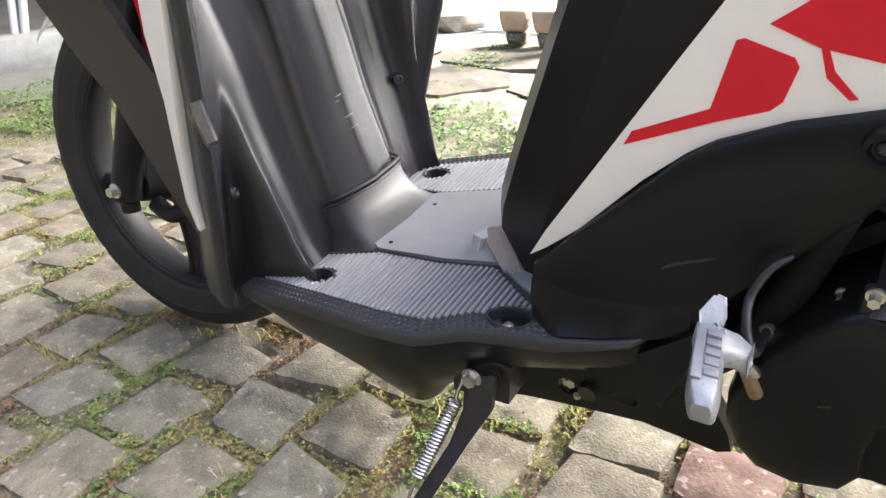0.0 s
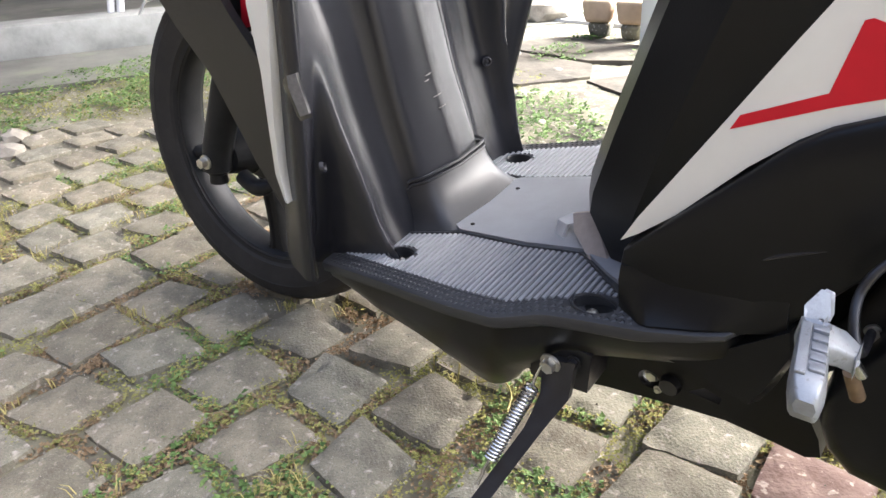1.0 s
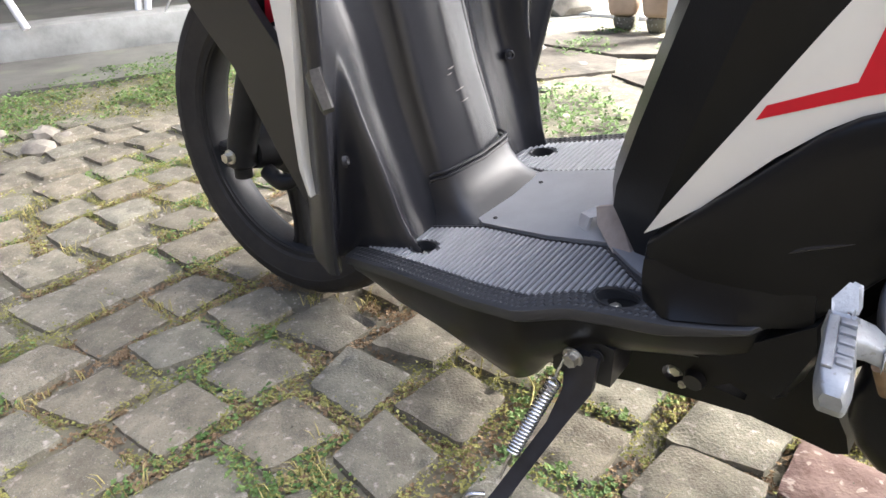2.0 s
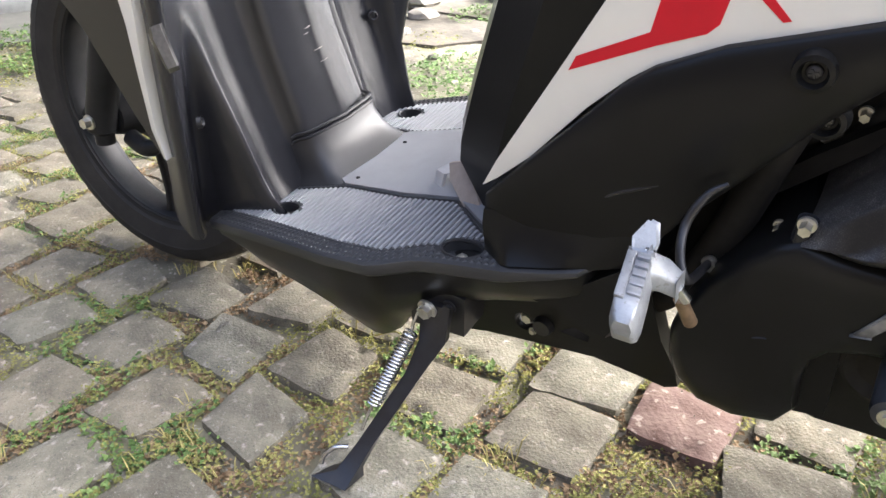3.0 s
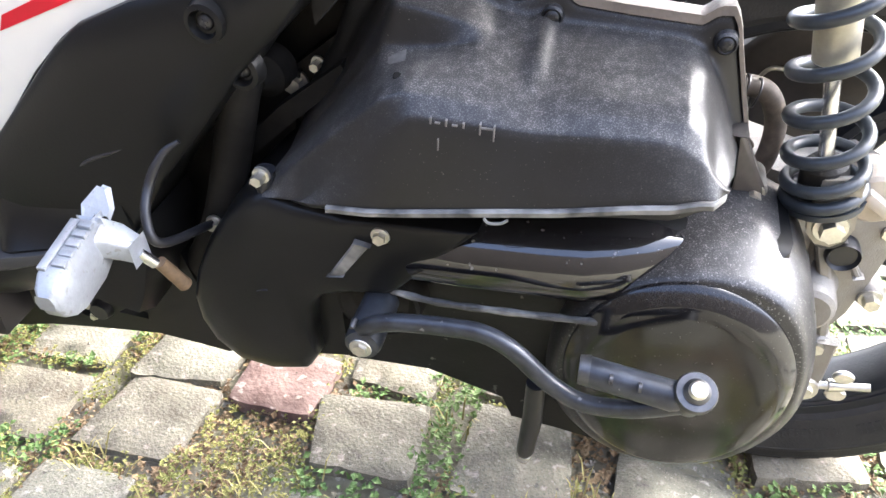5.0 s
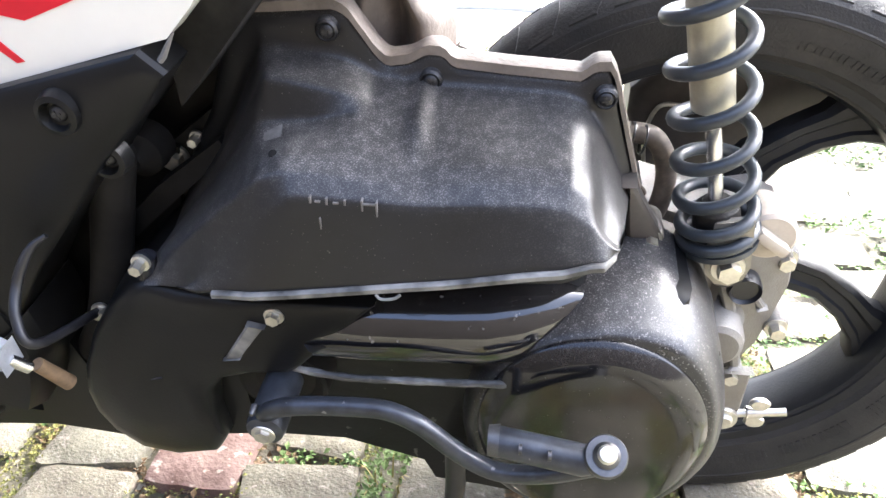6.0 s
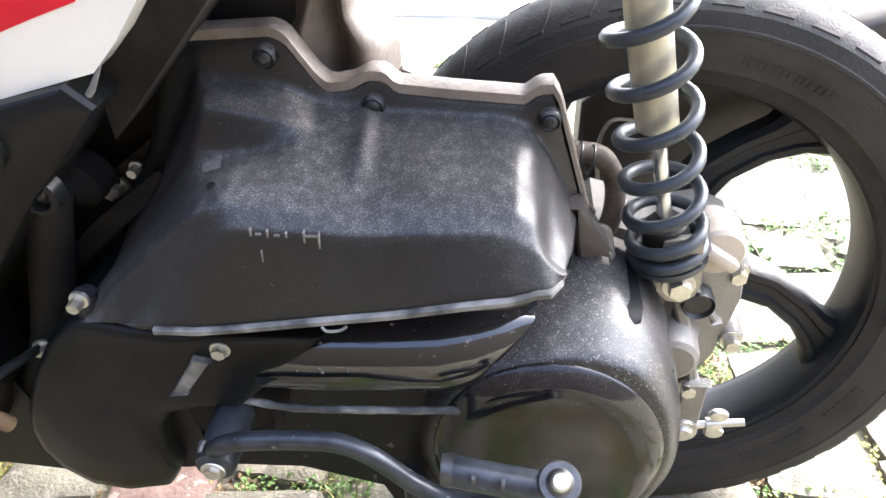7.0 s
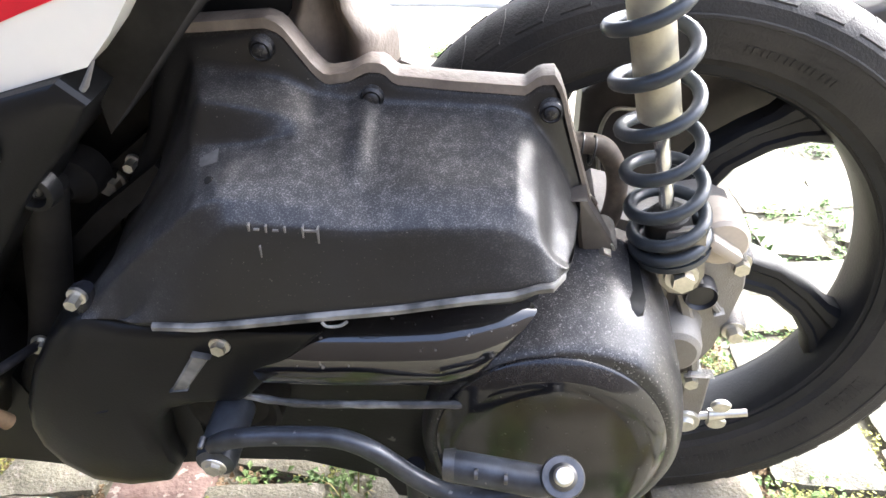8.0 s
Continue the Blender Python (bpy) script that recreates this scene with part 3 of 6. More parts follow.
# leg shield: a broad flat tongue down its middle, a trough on each side, flared into the floor
def shield_loop(z):
    xr = float(np.interp(z, [0.20, 0.29, 0.38, 0.49, 1.0], [-0.256, -0.266, -0.282, -0.292, -0.372]))
    xe = float(np.interp(z, [0.2, 0.45, 0.55, 0.75], [-0.362, -0.292, -0.268, -0.225]))
    flare = 4.0 * max(0.0, 0.275 - z) ** 2
    xd = min(-0.299 - 0.205 * (z - 0.31), xr - 0.040) + flare
    w = float(np.interp(z, [0.28, 0.49, 1.0], [0.0, 0.006, 0.012]))
    near = [(xr + 0.0008, 0.0), (xr - 0.0010, 0.007), (xr - 0.0045, 0.022), (xr - 0.0090, 0.041 - w), (xr - 0.0120, 0.050 - w), (xr - 0.0165, 0.0565 - w), (xr - 0.0235, 0.0605 - w), (0.65 * (xr - 0.026) + 0.35 * xd, 0.067 - 0.5 * w), (0.25 * (xr - 0.020) + 0.75 * xd, 0.077), (xd, 0.093), (xd + 0.003, 0.110), (xd + 0.010 + 0.3 * flare, 0.127),
            (min(xe - 0.02, xd + 0.02), 0.142), (xe - 0.010, 0.160), (xe - 0.003, 0.168), (xe, 0.174), (xe - 0.004, 0.178), (xe - 0.02, 0.177), (xe - 0.07, 0.15), (xd - 0.06, 0.12)]
    far = [(xr + 0.001, 0.008), (xr + 0.0002, 0.020 - 0.5 * w), (xr - 0.0015, 0.036 - w), (xr - 0.0045, 0.044 - w), (xr - 0.013, 0.051 - w), (xr - 0.026, 0.058 - w), (xr - 0.038, 0.064 - w)] + [(x - flare if y < 0.13 else x, y) for x, y in near[8:]]
    left = [(x, -y, z) for x, y in near[::-1]]
    right = [(x + (0.012 + 0.11 * max(0, min(z, 0.43) - 0.24) if y > 0.125 else 0), y + (0.02 if y > 0.1 else 0), z) for x, y in far]
    return [tuple(p) for p in spline(left + right, 4)]


# carried up out of view for the shade its top throws
part("leg_shield", loft([shield_loop(z) for z in np.linspace(0.19, 1.0, 60)]), M_PLASTIC, scooter, "black grained inner leg shield", 75)
# pale rub marks on the tongue
for z0, y0, w, h in ((0.392, -0.006, 0.010, 0.0018), (0.386, -0.010, 0.007, 0.0012), (0.366, -0.002, 0.013, 0.0012), (0.352, 0.000, 0.011, 0.0012)):
    xm = float(np.interp(z0, [0.29, 0.38, 0.49], [-0.266, -0.282, -0.292])) + 0.0009 - 0.22 * max(0.0, -y0)
    part("rub_mark", loft([[(xm - 0.002, y0 - w / 2, z0 - 0.2 * h), (xm + 0.0007, y0 - w / 2, z0 - 0.2 * h), (xm + 0.0007, y0 - w / 2, z0 + 0.2 * h)], [(xm - 0.002, y0, z0 - h / 2), (xm + 0.0008, y0, z0 - h / 2), (xm + 0.0008, y0, z0 + h / 2)], [(xm - 0.002, y0 + w / 2, z0 + 0.1 * h), (xm + 0.0007, y0 + w / 2, z0), (xm + 0.0007, y0 + w / 2, z0 + 0.3 * h)]]), M_GREYMARK, scooter)


# seam collar and flared foot of the tongue
def foot_loop(z, xr, hw):
    z2 = lambda x: z + 0.17 * (x + 0.23)
    near = [(-0.345, hw + 0.020), (-0.315, hw + 0.012), (-0.29, hw + 0.005), (xr - 0.016, hw), (xr - 0.006, hw - 0.005), (xr - 0.001, hw - 0.013), (xr, hw - 0.024)]
    return [(x - 0.009 * min(1.0, y / 0.045) * (x > -0.28), -y, z2(x)) for x, y in near] + [(xr + 0.0005, 0.0, z2(xr))] + [(x, y, z2(x)) for x, y in near[::-1]]


FOOT = ((0.224, -0.212, 0.080), (0.229, -0.217, 0.073), (0.236, -0.226, 0.067), (0.246, -0.238, 0.063), (0.258, -0.249, 0.061), (0.272, -0.257, 0.060), (0.284, -0.2605, 0.0595))
part("tongue_foot", loft([foot_loop(*f) for f in FOOT]), M_FOOT, scooter, "flared dark foot of the shield tongue", 60)
for dz in (0.0, 0.0065):
    lp = foot_loop(0.286 + dz, -0.2615 - 0.12 * dz, 0.0605)
    part("seam_bead", tube(lp[2:-2], 0.0021, 8), M_PLASTIC, scooter)
for at, turn, out in (((-0.326, -0.149, 0.338), 125, (0.8, 0.55, 0.1)), ((-0.3065, 0.1305, 0.353), 55, (0.8, -0.55, 0.1))):
    part("shield_screw_cup", move(disc([(0, 0.001), (0.003, 0.0), (0.005, -0.003), (0.0065, -0.0025), (0.0072, 0.002), (0, 0.002)], 24), Matrix.Translation(at) @ pose(0, 0, 0, 0, 0, turn)), M_PLASTIC, scooter)
    part("screw", screw(at, 0.0034, 0.0015, out), M_STEELBLACK, scooter)

# white front cowl edge, its dark trim tab, and the dark panel ahead of it
part("front_cowl", prism([(-0.19, 0.78), (-0.285, 0.57), (-0.3017, 0.5214), (-0.322, 0.462), (-0.3411, 0.407), (-0.3604, 0.3386), (-0.3625, 0.301), (-0.366, 0.303), (-0.3675, 0.3375), (-0.353, 0.40), (-0.3395, 0.4547), (-0.3313, 0.52), (-0.316, 0.57), (-0.235, 0.78)], -0.181, -0.158, 0.003), M_WHITE, scooter, "white glossy front cowl edge")
part("trim_tab", loft([[(-0.317, -0.177, 0.446), (-0.303, -0.1805, 0.455), (-0.2894, -0.177, 0.4596)], [(-0.317, -0.177, 0.440), (-0.302, -0.182, 0.445), (-0.288, -0.177, 0.447)], [(-0.309, -0.177, 0.412), (-0.297, -0.1815, 0.416), (-0.286, -0.177, 0.420)], [(-0.3063, -0.177, 0.4071), (-0.296, -0.179, 0.411), (-0.2844, -0.177, 0.4152)]]), M_GLOSS, scooter, "small glossy black trim tab")
# grey strip in place of the streaks of light on the glossy tab
part("tab_edge", loft([[(-0.301, -0.1812, 0.456), (-0.290, -0.1785, 0.459), (-0.290, -0.176, 0.459), (-0.301, -0.178, 0.456)], [(-0.301, -0.1828, 0.445), (-0.289, -0.1785, 0.446), (-0.289, -0.176, 0.446), (-0.301, -0.178, 0.445)], [(-0.296, -0.1822, 0.416), (-0.286, -0.1785, 0.419), (-0.286, -0.176, 0.419), (-0.296, -0.178, 0.416)]]), M_GREYMARK, scooter, "pale strip painted as the highlight on the trim tab")
panel = part("front_side_panel", prism([(-0.64, 0.62), (-0.515, 0.62), (-0.463, 0.533), (-0.442, 0.487), (-0.414, 0.442), (-0.406, 0.41), (-0.412, 0.36), (-0.425, 0.26), (-0.436, 0.218), (-0.446, 0.222), (-0.481, 0.304), (-0.517, 0.413), (-0.554, 0.465), (-0.60, 0.55)], -0.128, -0.118, 0.003), M_CARBON, scooter, "black carbon-look front side panel")
part("apron_core", prism([(-0.43, 0.2), (-0.405, 0.2), (-0.395, 0.3), (-0.415, 0.5), (-0.43, 0.74), (-0.46, 0.74), (-0.40, 0.5)], -0.116, 0.116, 0.004), M_HIDDEN, scooter, "dark inner apron")
for z in (0.30, 0.37):
    part("panel_clip", box(-0.407 + 0.15 * (z - 0.3), -0.398 + 0.15 * (z - 0.3), -0.134, -0.126, z, z + 0.016, 0.001), M_GREY, scooter)


# body under the seat: tapering front panel
def body_loop(z, xf, yb):
    xk = float(np.interp(z, [0.225, 0.35, 0.45, 0.52], [0.10, 0.155, 0.24, 0.31]))
    return [(xf, -0.012, z), (xf + 0.004, -0.05, z), (xf + 0.024, -0.085, z), (xf + 0.075, yb, z), (xk, yb - 0.005, z), (xk, -yb, z), (xf + 0.075, -yb, z), (xf + 0.024, 0.085, z), (xf + 0.004, 0.05, z), (xf, 0.012, z)]


part("seat_base_cover", loft([body_loop(0.225, -0.03, -0.085), body_loop(0.27, -0.045, -0.10), body_loop(0.318, -0.066, -0.108), body_loop(0.340, -0.062, -0.112), body_loop(0.40, -0.040, -0.116), body_loop(0.5, 0.0, -0.12), body_loop(0.62, 0.05, -0.12), body_loop(0.74, 0.09, -0.11)]), M_SEATBODY, scooter, "dull black cover under the seat", 22)
# seat lies out of view, added for the shadow it casts
part("seat", loft([[(x, -w, z), (x, -w * 1.04, z + 0.03), (x, -w * 0.9, z + h), (x, 0, z + h + 0.008), (x, w * 0.9, z + h), (x, w * 1.04, z + 0.03), (x, w, z)] for x, w, z, h in ((0.06, 0.06, 0.74, 0.05), (0.10, 0.10, 0.735, 0.08), (0.25, 0.125, 0.735, 0.09), (0.42, 0.13, 0.74, 0.10), (0.62, 0.12, 0.765, 0.12), (0.74, 0.09, 0.80, 0.11), (0.78, 0.05, 0.83, 0.07))]), M_SEATBODY, scooter, "black seat out of view, added for its shadow", 50)
# loose grey latch and tan flap at its foot
part("latch_tab", loft([[(-0.104, -0.050, 0.258), (-0.090, -0.060, 0.259), (-0.088, -0.058, 0.259), (-0.102, -0.048, 0.258)], [(-0.102, -0.046, 0.272), (-0.086, -0.055, 0.275), (-0.084, -0.052, 0.275), (-0.100, -0.043, 0.272)], [(-0.090, -0.037, 0.278), (-0.070, -0.048, 0.281), (-0.070, -0.045, 0.279), (-0.090, -0.034, 0.276)]]), M_GREY, scooter, "light grey plastic latch tab")
part("tan_flap", loft([[(-0.080, -0.052, 0.288), (-0.056, -0.048, 0.294), (-0.054, -0.044, 0.294), (-0.078, -0.048, 0.288)], [(-0.073, -0.064, 0.276), (-0.046, -0.064, 0.286), (-0.044, -0.058, 0.286), (-0.071, -0.058, 0.276)], [(-0.034, -0.094, 0.260), (-0.022, -0.090, 0.270), (-0.020, -0.084, 0.270), (-0.032, -0.088, 0.260)]]), M_TAN, scooter, "dusty tan plastic flap")

# white side panel and red decals
WP = [(0.014, 0.330), (0.03, 0.341), (0.06, 0.366), (0.11, 0.418), (0.14, 0.444), (0.158, 0.456), (0.2, 0.474), (0.265, 0.492), (0.315, 0.506), (0.331, 0.522), (0.352, 0.548), (0.43, 0.66), (0.43, 0.74), (0.27, 0.74), (0.159, 0.547), (0.13, 0.505), (0.085, 0.438), (0.03, 0.357)]
part("white_side_panel", prism([(x - 0.001, z + 0.003) for x, z in WP], -0.1335, -0.10, 0.0035, 3), M_WHITE, scooter, "glossy white side panel")
for ol in ([(0.098, 0.445), (0.16, 0.470), (0.19, 0.4805), (0.197, 0.487), (0.2035, 0.509), (0.2005, 0.5145), (0.172, 0.5245), (0.1675, 0.523), (0.155, 0.478), (0.104, 0.456)],
           [(0.185, 0.5335), (0.213, 0.521), (0.245, 0.5145), (0.298, 0.534), (0.320, 0.5415), (0.328, 0.556), (0.26, 0.570), (0.207, 0.549)],
           [(0.213, 0.522), (0.2175, 0.5205), (0.222, 0.508), (0.236, 0.4925), (0.2315, 0.4915), (0.218, 0.504)],
           [(0.2045, 0.547), (0.2095, 0.549), (0.222, 0.60), (0.216, 0.60)]):
    part("decal", prism([(x - 0.003, z + 0.002) for x, z in ol], -0.1341, -0.130, 0.0), M_RED, scooter, "red angular decal")

# lower side cover: matt black, with a crease and two screws
LC = [(0.018, 0.328), (0.013, 0.30), (0.02, 0.272), (0.05, 0.258), (0.10, 0.266), (0.15, 0.300), (0.186, 0.35), (0.223, 0.392), (0.263, 0.44), (0.29, 0.466), (0.312, 0.493), (0.300, 0.5045), (0.2, 0.4775), (0.158, 0.4595), (0.136, 0.4435), (0.06, 0.3695)]
bm = bmesh.new()
rows = [[bm.verts.new((0.16 + (x - 0.16) * s, y, 0.40 + (z - 0.40) * s)) for x, z in LC] for s, y in ((1, -0.085), (1, -0.1365), (0.99, -0.1395), (0.96, -0.1415), (0.88, -0.1435), (0.7, -0.147), (0.4, -0.149))]
for a, b in zip(rows, rows[1:]):
    for i in range(len(LC)):
        j = (i + 1) % len(LC)
        bm.faces.new((a[i], a[j], b[j], b[i]))
bm.faces.new(rows[-1])
bm.faces.new(rows[0][::-1])
part("lower_side_cover", bm, M_SEATBODY, scooter, "dull black lower side cover", 28)
# crease in a lighter plastic, for the light its edge catches
part("side_crease", tube(spline([(0.075, -0.1430, 0.335), (0.121, -0.1465, 0.355), (0.1425, -0.1478, 0.3675), (0.190, -0.1460, 0.388), (0.230, -0.1410, 0.408)], 6), [0.0006 + 0.0014 * math.sin(math.pi * k / 24) for k in range(25)], 8), M_PLASTIC, scooter)
for x, z, y in ((0.251, 0.4725, -0.1455), (0.2605, 0.4385, -0.1335)):
    part("cover_screw_cup", move(disc([(0, -0.001), (0.0065, -0.001), (0.0085, -0.006), (0.0115, -0.005), (0.013, 0.004), (0, 0.004)], 24), Matrix.Translation((x, y, z))), M_SEATBODY, scooter)
    part("screw", screw((x, y - 0.001, z), 0.005, 0.003), M_STEELBLACK, scooter)
part("corner_trim", tube([(0.3175, -0.1325, 0.512), (0.310, -0.1335, 0.500), (0.298, -0.1345, 0.487), (0.283, -0.136, 0.468)], [0.0008, 0.0018, 0.0012, 0.0005], 8), M_GREYMARK, scooter, "thin clear edge trim")
part("rear_inner_panel", prism([(0.30, 0.46), (0.345, 0.51), (0.372, 0.54), (0.50, 0.70), (0.33, 0.70), (0.30, 0.56)], -0.112, -0.02, 0.004), M_HIDDEN, scooter)

# belly pan under the footboard, with a tail and an oval slot
BP = [(-0.125, 0.104), (-0.09, 0.107), (-0.022, 0.124), (0.036, 0.133), (0.10, 0.141), (0.142, 0.137), (0.170, 0.1335), (0.182, 0.140), (0.178, 0.160), (0.164, 0.19), (0.15, 0.25), (0.05, 0.245), (-0.06, 0.21), (-0.11, 0.16)]
belly = part("belly_pan", prism(BP, -0.105, -0.085, 0.004), M_SEATBODY, scooter, "black belly pan")
cut(belly, ring_y((0.026, 0.157), 0.011, -0.2, 0.1), prism([(0.064, 0.160), (0.080, 0.172), (0.096, 0.166), (0.094, 0.158)], -0.2, 0.1, 0.0))
part("belly_bolt", hexbolt((0.026, -0.096, 0.157), 0.006, 0.006), M_ZINC, scooter)
part("belly_bolt", hexbolt((0.036, -0.107, 0.150), 0.003, 0.003), M_ZINC, scooter)
part("exhaust_clamp", move(disc([(0, -0.112), (0.009, -0.112), (0.011, -0.106), (0.011, -0.09), (0, -0.09)], 20), Matrix.Translation((0.048, 0, 0.162))), M_STEELBLACK, scooter)
part("frame_tube", tube(spline([(-0.2, -0.07, 0.17), (0.0, -0.07, 0.19), (0.12, -0.08, 0.2), (0.19, -0.1, 0.28), (0.24, -0.1, 0.42)], 6), 0.014, 14), M_HIDDEN, scooter)

# lower fairing between footboard and footpeg
FA = [(-0.05, 0.20), (0.0, 0.218), (0.05, 0.236), (0.11, 0.230), (0.135, 0.212), (0.146, 0.235), (0.163, 0.285), (0.160, 0.312), (0.13, 0.285), (0.10, 0.272), (0.04, 0.262), (-0.02, 0.24)]
bm = bmesh.new()
rows = [[bm.verts.new((x, -0.08, z)) for x, z in FA], [bm.verts.new((x, -0.135, z)) for x, z in FA], [bm.verts.new((0.06 + (x - 0.06) * 0.93, -0.148, 0.245 + (z - 0.245) * 0.85)) for x, z in FA], [bm.verts.new((0.06 + (x - 0.06) * 0.6, -0.153, 0.245 + (z - 0.245) * 0.5)) for x, z in FA]]
for a, b in zip(rows, rows[1:]):
    for i in range(len(FA)):
        bm.faces.new((a[i], a[(i + 1) % len(FA)], b[(i + 1) % len(FA)], b[i]))
bm.faces.new(rows[-1])
bm.faces.new(rows[0][::-1])
part("lower_fairing", bm, M_SEATBODY, scooter, "black lower fairing", 30)

loops = []
for x in np.linspace(0.018, 0.150, 16):
    yy, z = abs(along(OUT, min(x, 0.12))) - 0.30 * max(0.0, x - 0.112), floor_z(x)
    t = min(1.0, (x - 0.018) / 0.03)
    loops.append([(x, -0.10, z + 0.045), (x, -0.143, z + 0.040), (x, -0.1475, z + 0.028), (x, -0.1475 - t * (yy - 0.0045 - 0.1475) * 0.35, z + 0.013), (x, -0.1475 - t * (yy - 0.0045 - 0.1475), z + 0.0022), (x, -0.1475 - t * (yy - 0.0060 - 0.1475), z - 0.004), (x, -0.10, z - 0.006)])
part("rear_fillet", loft(loops), M_SEATBODY, scooter, "dull black fillet above the board edge", 50)

# side stand with its springs and foot
stand = part("side_stand", loft([[(-0.052, -0.165, 0.20), (-0.018, -0.165, 0.205), (-0.018, -0.158, 0.205), (-0.052, -0.158, 0.20)],
                                 [(-0.050, -0.180, 0.165), (-0.020, -0.178, 0.170), (-0.020, -0.171, 0.171), (-0.050, -0.173, 0.166)],
                                 [(-0.056, -0.203, 0.137), (-0.036, -0.200, 0.142), (-0.036, -0.191, 0.143), (-0.056, -0.194, 0.138)],
                                 [(-0.085, -0.262, 0.078), (-0.066, -0.260, 0.082), (-0.066, -0.249, 0.082), (-0.085, -0.252, 0.078)],
                                 [(-0.097, -0.288, 0.057), (-0.074, -0.286, 0.060), (-0.074, -0.272, 0.058), (-0.097, -0.274, 0.054)],
                                 [(-0.118, -0.304, 0.053), (-0.074, -0.302, 0.055), (-0.072, -0.276, 0.050), (-0.110, -0.280, 0.048)]]), M_STEELBLACK, scooter, "black painted steel side stand")
part("stand_bolt", hexbolt((-0.043, -0.168, 0.1985), 0.0075, 0.008), M_ZINC, stand, "zinc pivot bolt")
part("stand_bolt", hexbolt((-0.022, -0.160, 0.203), 0.005, 0.005), M_STEELBLACK, stand)
S0, S1 = Vector((-0.055, -0.183, 0.176)), Vector((-0.075, -0.236, 0.116))
coil = []
d = S1 - S0
axn = d.normalized()
u1 = axn.orthogonal().normalized()
u2 = axn.cross(u1)
for k in range(22 * 16 + 1):
    q = k / (22 * 16)
    coil.append(S0 + d * q + (u1 * math.cos(2 * math.pi * k / 16) + u2 * math.sin(2 * math.pi * k / 16)) * 0.0063)
part("stand_spring", tube(coil, 0.00135, 8), M_STEEL, stand, "bright steel return spring")
part("spring_hook", tube([(-0.047, -0.172, 0.205), (-0.049, -0.176, 0.197), (-0.054, -0.180, 0.184), S0], 0.0016, 8), M_STEEL, stand)
part("spring_hook", tube([S1, (-0.078, -0.244, 0.107), (-0.079, -0.250, 0.100), (-0.080, -0.256, 0.094)], 0.0016, 8), M_STEEL, stand)
part("stand_loop", tube(spline([(-0.090, -0.270, 0.078), (-0.100, -0.278, 0.080), (-0.108, -0.287, 0.074), (-0.110, -0.293, 0.066)], 6), 0.0026, 10), M_STEEL, stand, "bright steel loop at the stand foot")
part("stand_bracket", prism([(-0.075, 0.16), (-0.012, 0.165), (-0.005, 0.215), (-0.07, 0.225)], -0.157, -0.12, 0.003), M_STEELBLACK, scooter)

# passenger footpeg, folded out, slanting back
def peg_loop(y, hw, z0, z1, o=0.0):
    c = 0.1815 + 0.20 * (-0.216 - y) + o
    m = 0.5 * (z0 + z1)
    return [(c - hw * 0.8, y, z0), (c + hw * 0.8, y, z0), (c + hw, y, m), (c + hw * 0.75, y, z1), (c - hw * 0.75, y, z1), (c - hw, y, m)]


def peg_bm(bm):
    for v in bm.verts:
        v.co.x += 0.20 * (-0.216 - v.co.y)
    return bm


peg = part("passenger_footpeg", loft([peg_loop(-0.208, 0.0095, 0.338, 0.368), peg_loop(-0.223, 0.0100, 0.335, 0.3705), peg_loop(-0.250, 0.0105, 0.337, 0.3715), peg_loop(-0.260, 0.0100, 0.3405, 0.370), peg_loop(-0.2675, 0.0082, 0.346, 0.367), peg_loop(-0.2715, 0.0045, 0.356, 0.363)], w=0.0016), M_SILVER, scooter, "silver painted folding passenger footpeg")
for k in range(5):
    part("peg_rib", peg_bm(box(0.1805, 0.1895, -0.2540 + 0.0085 * k, -0.2485 + 0.0085 * k, 0.3695, 0.3728, 0.0008)), M_SILVER, peg)
part("peg_rail", peg_bm(box(0.1735, 0.1795, -0.258, -0.214, 0.3695, 0.3725, 0.0008)), M_SILVER, peg)
part("peg_hinge", loft([[(0.184, -0.228, 0.352), (0.184, -0.203, 0.352), (0.184, -0.203, 0.368), (0.184, -0.228, 0.368)], [(0.196, -0.219, 0.347), (0.196, -0.200, 0.347), (0.196, -0.200, 0.362), (0.196, -0.219, 0.362)], [(0.205, -0.211, 0.338), (0.205, -0.198, 0.338), (0.205, -0.198, 0.352), (0.205, -0.211, 0.352)]], w=0.002), M_SILVER, peg, "silver hinge lug")
part("peg_heel", loft([[(0.177, -0.190, 0.378), (0.1715, -0.200, 0.3715), (0.1745, -0.2085, 0.3625), (0.1815, -0.205, 0.3585), (0.184, -0.196, 0.3665), (0.1805, -0.190, 0.377)], [(0.179, -0.187, 0.377), (0.1735, -0.197, 0.3700), (0.1765, -0.2050, 0.3610), (0.1835, -0.201, 0.3570), (0.186, -0.192, 0.365), (0.1825, -0.187, 0.376)]], w=0.0012), M_SILVER, peg)
part("peg_pin", tube([(0.203, -0.204, 0.342), (0.208, -0.199, 0.330)], 0.0038, 12), M_STEEL, peg)
for q in (0, 1):
    part("peg_spring", tube([(0.1815 + 0.004 * q, -0.204 + 0.003 * math.cos(a), 0.364 - 0.001 * q + 0.003 * math.sin(a)) for a in np.linspace(0, 6.28, 13)], 0.0012, 6), M_STEEL, peg)
part("peg_bracket", tube(spline([(0.214, -0.150, 0.392), (0.203, -0.155, 0.384), (0.194, -0.165, 0.366), (0.196, -0.180, 0.350), (0.203, -0.182, 0.332), (0.20, -0.12, 0.30)], 6), [0.0015 + 0.0018 * min(1, k / 9) for k in range(31)], 14), M_STEELBLACK, scooter, "black tubular peg bracket")
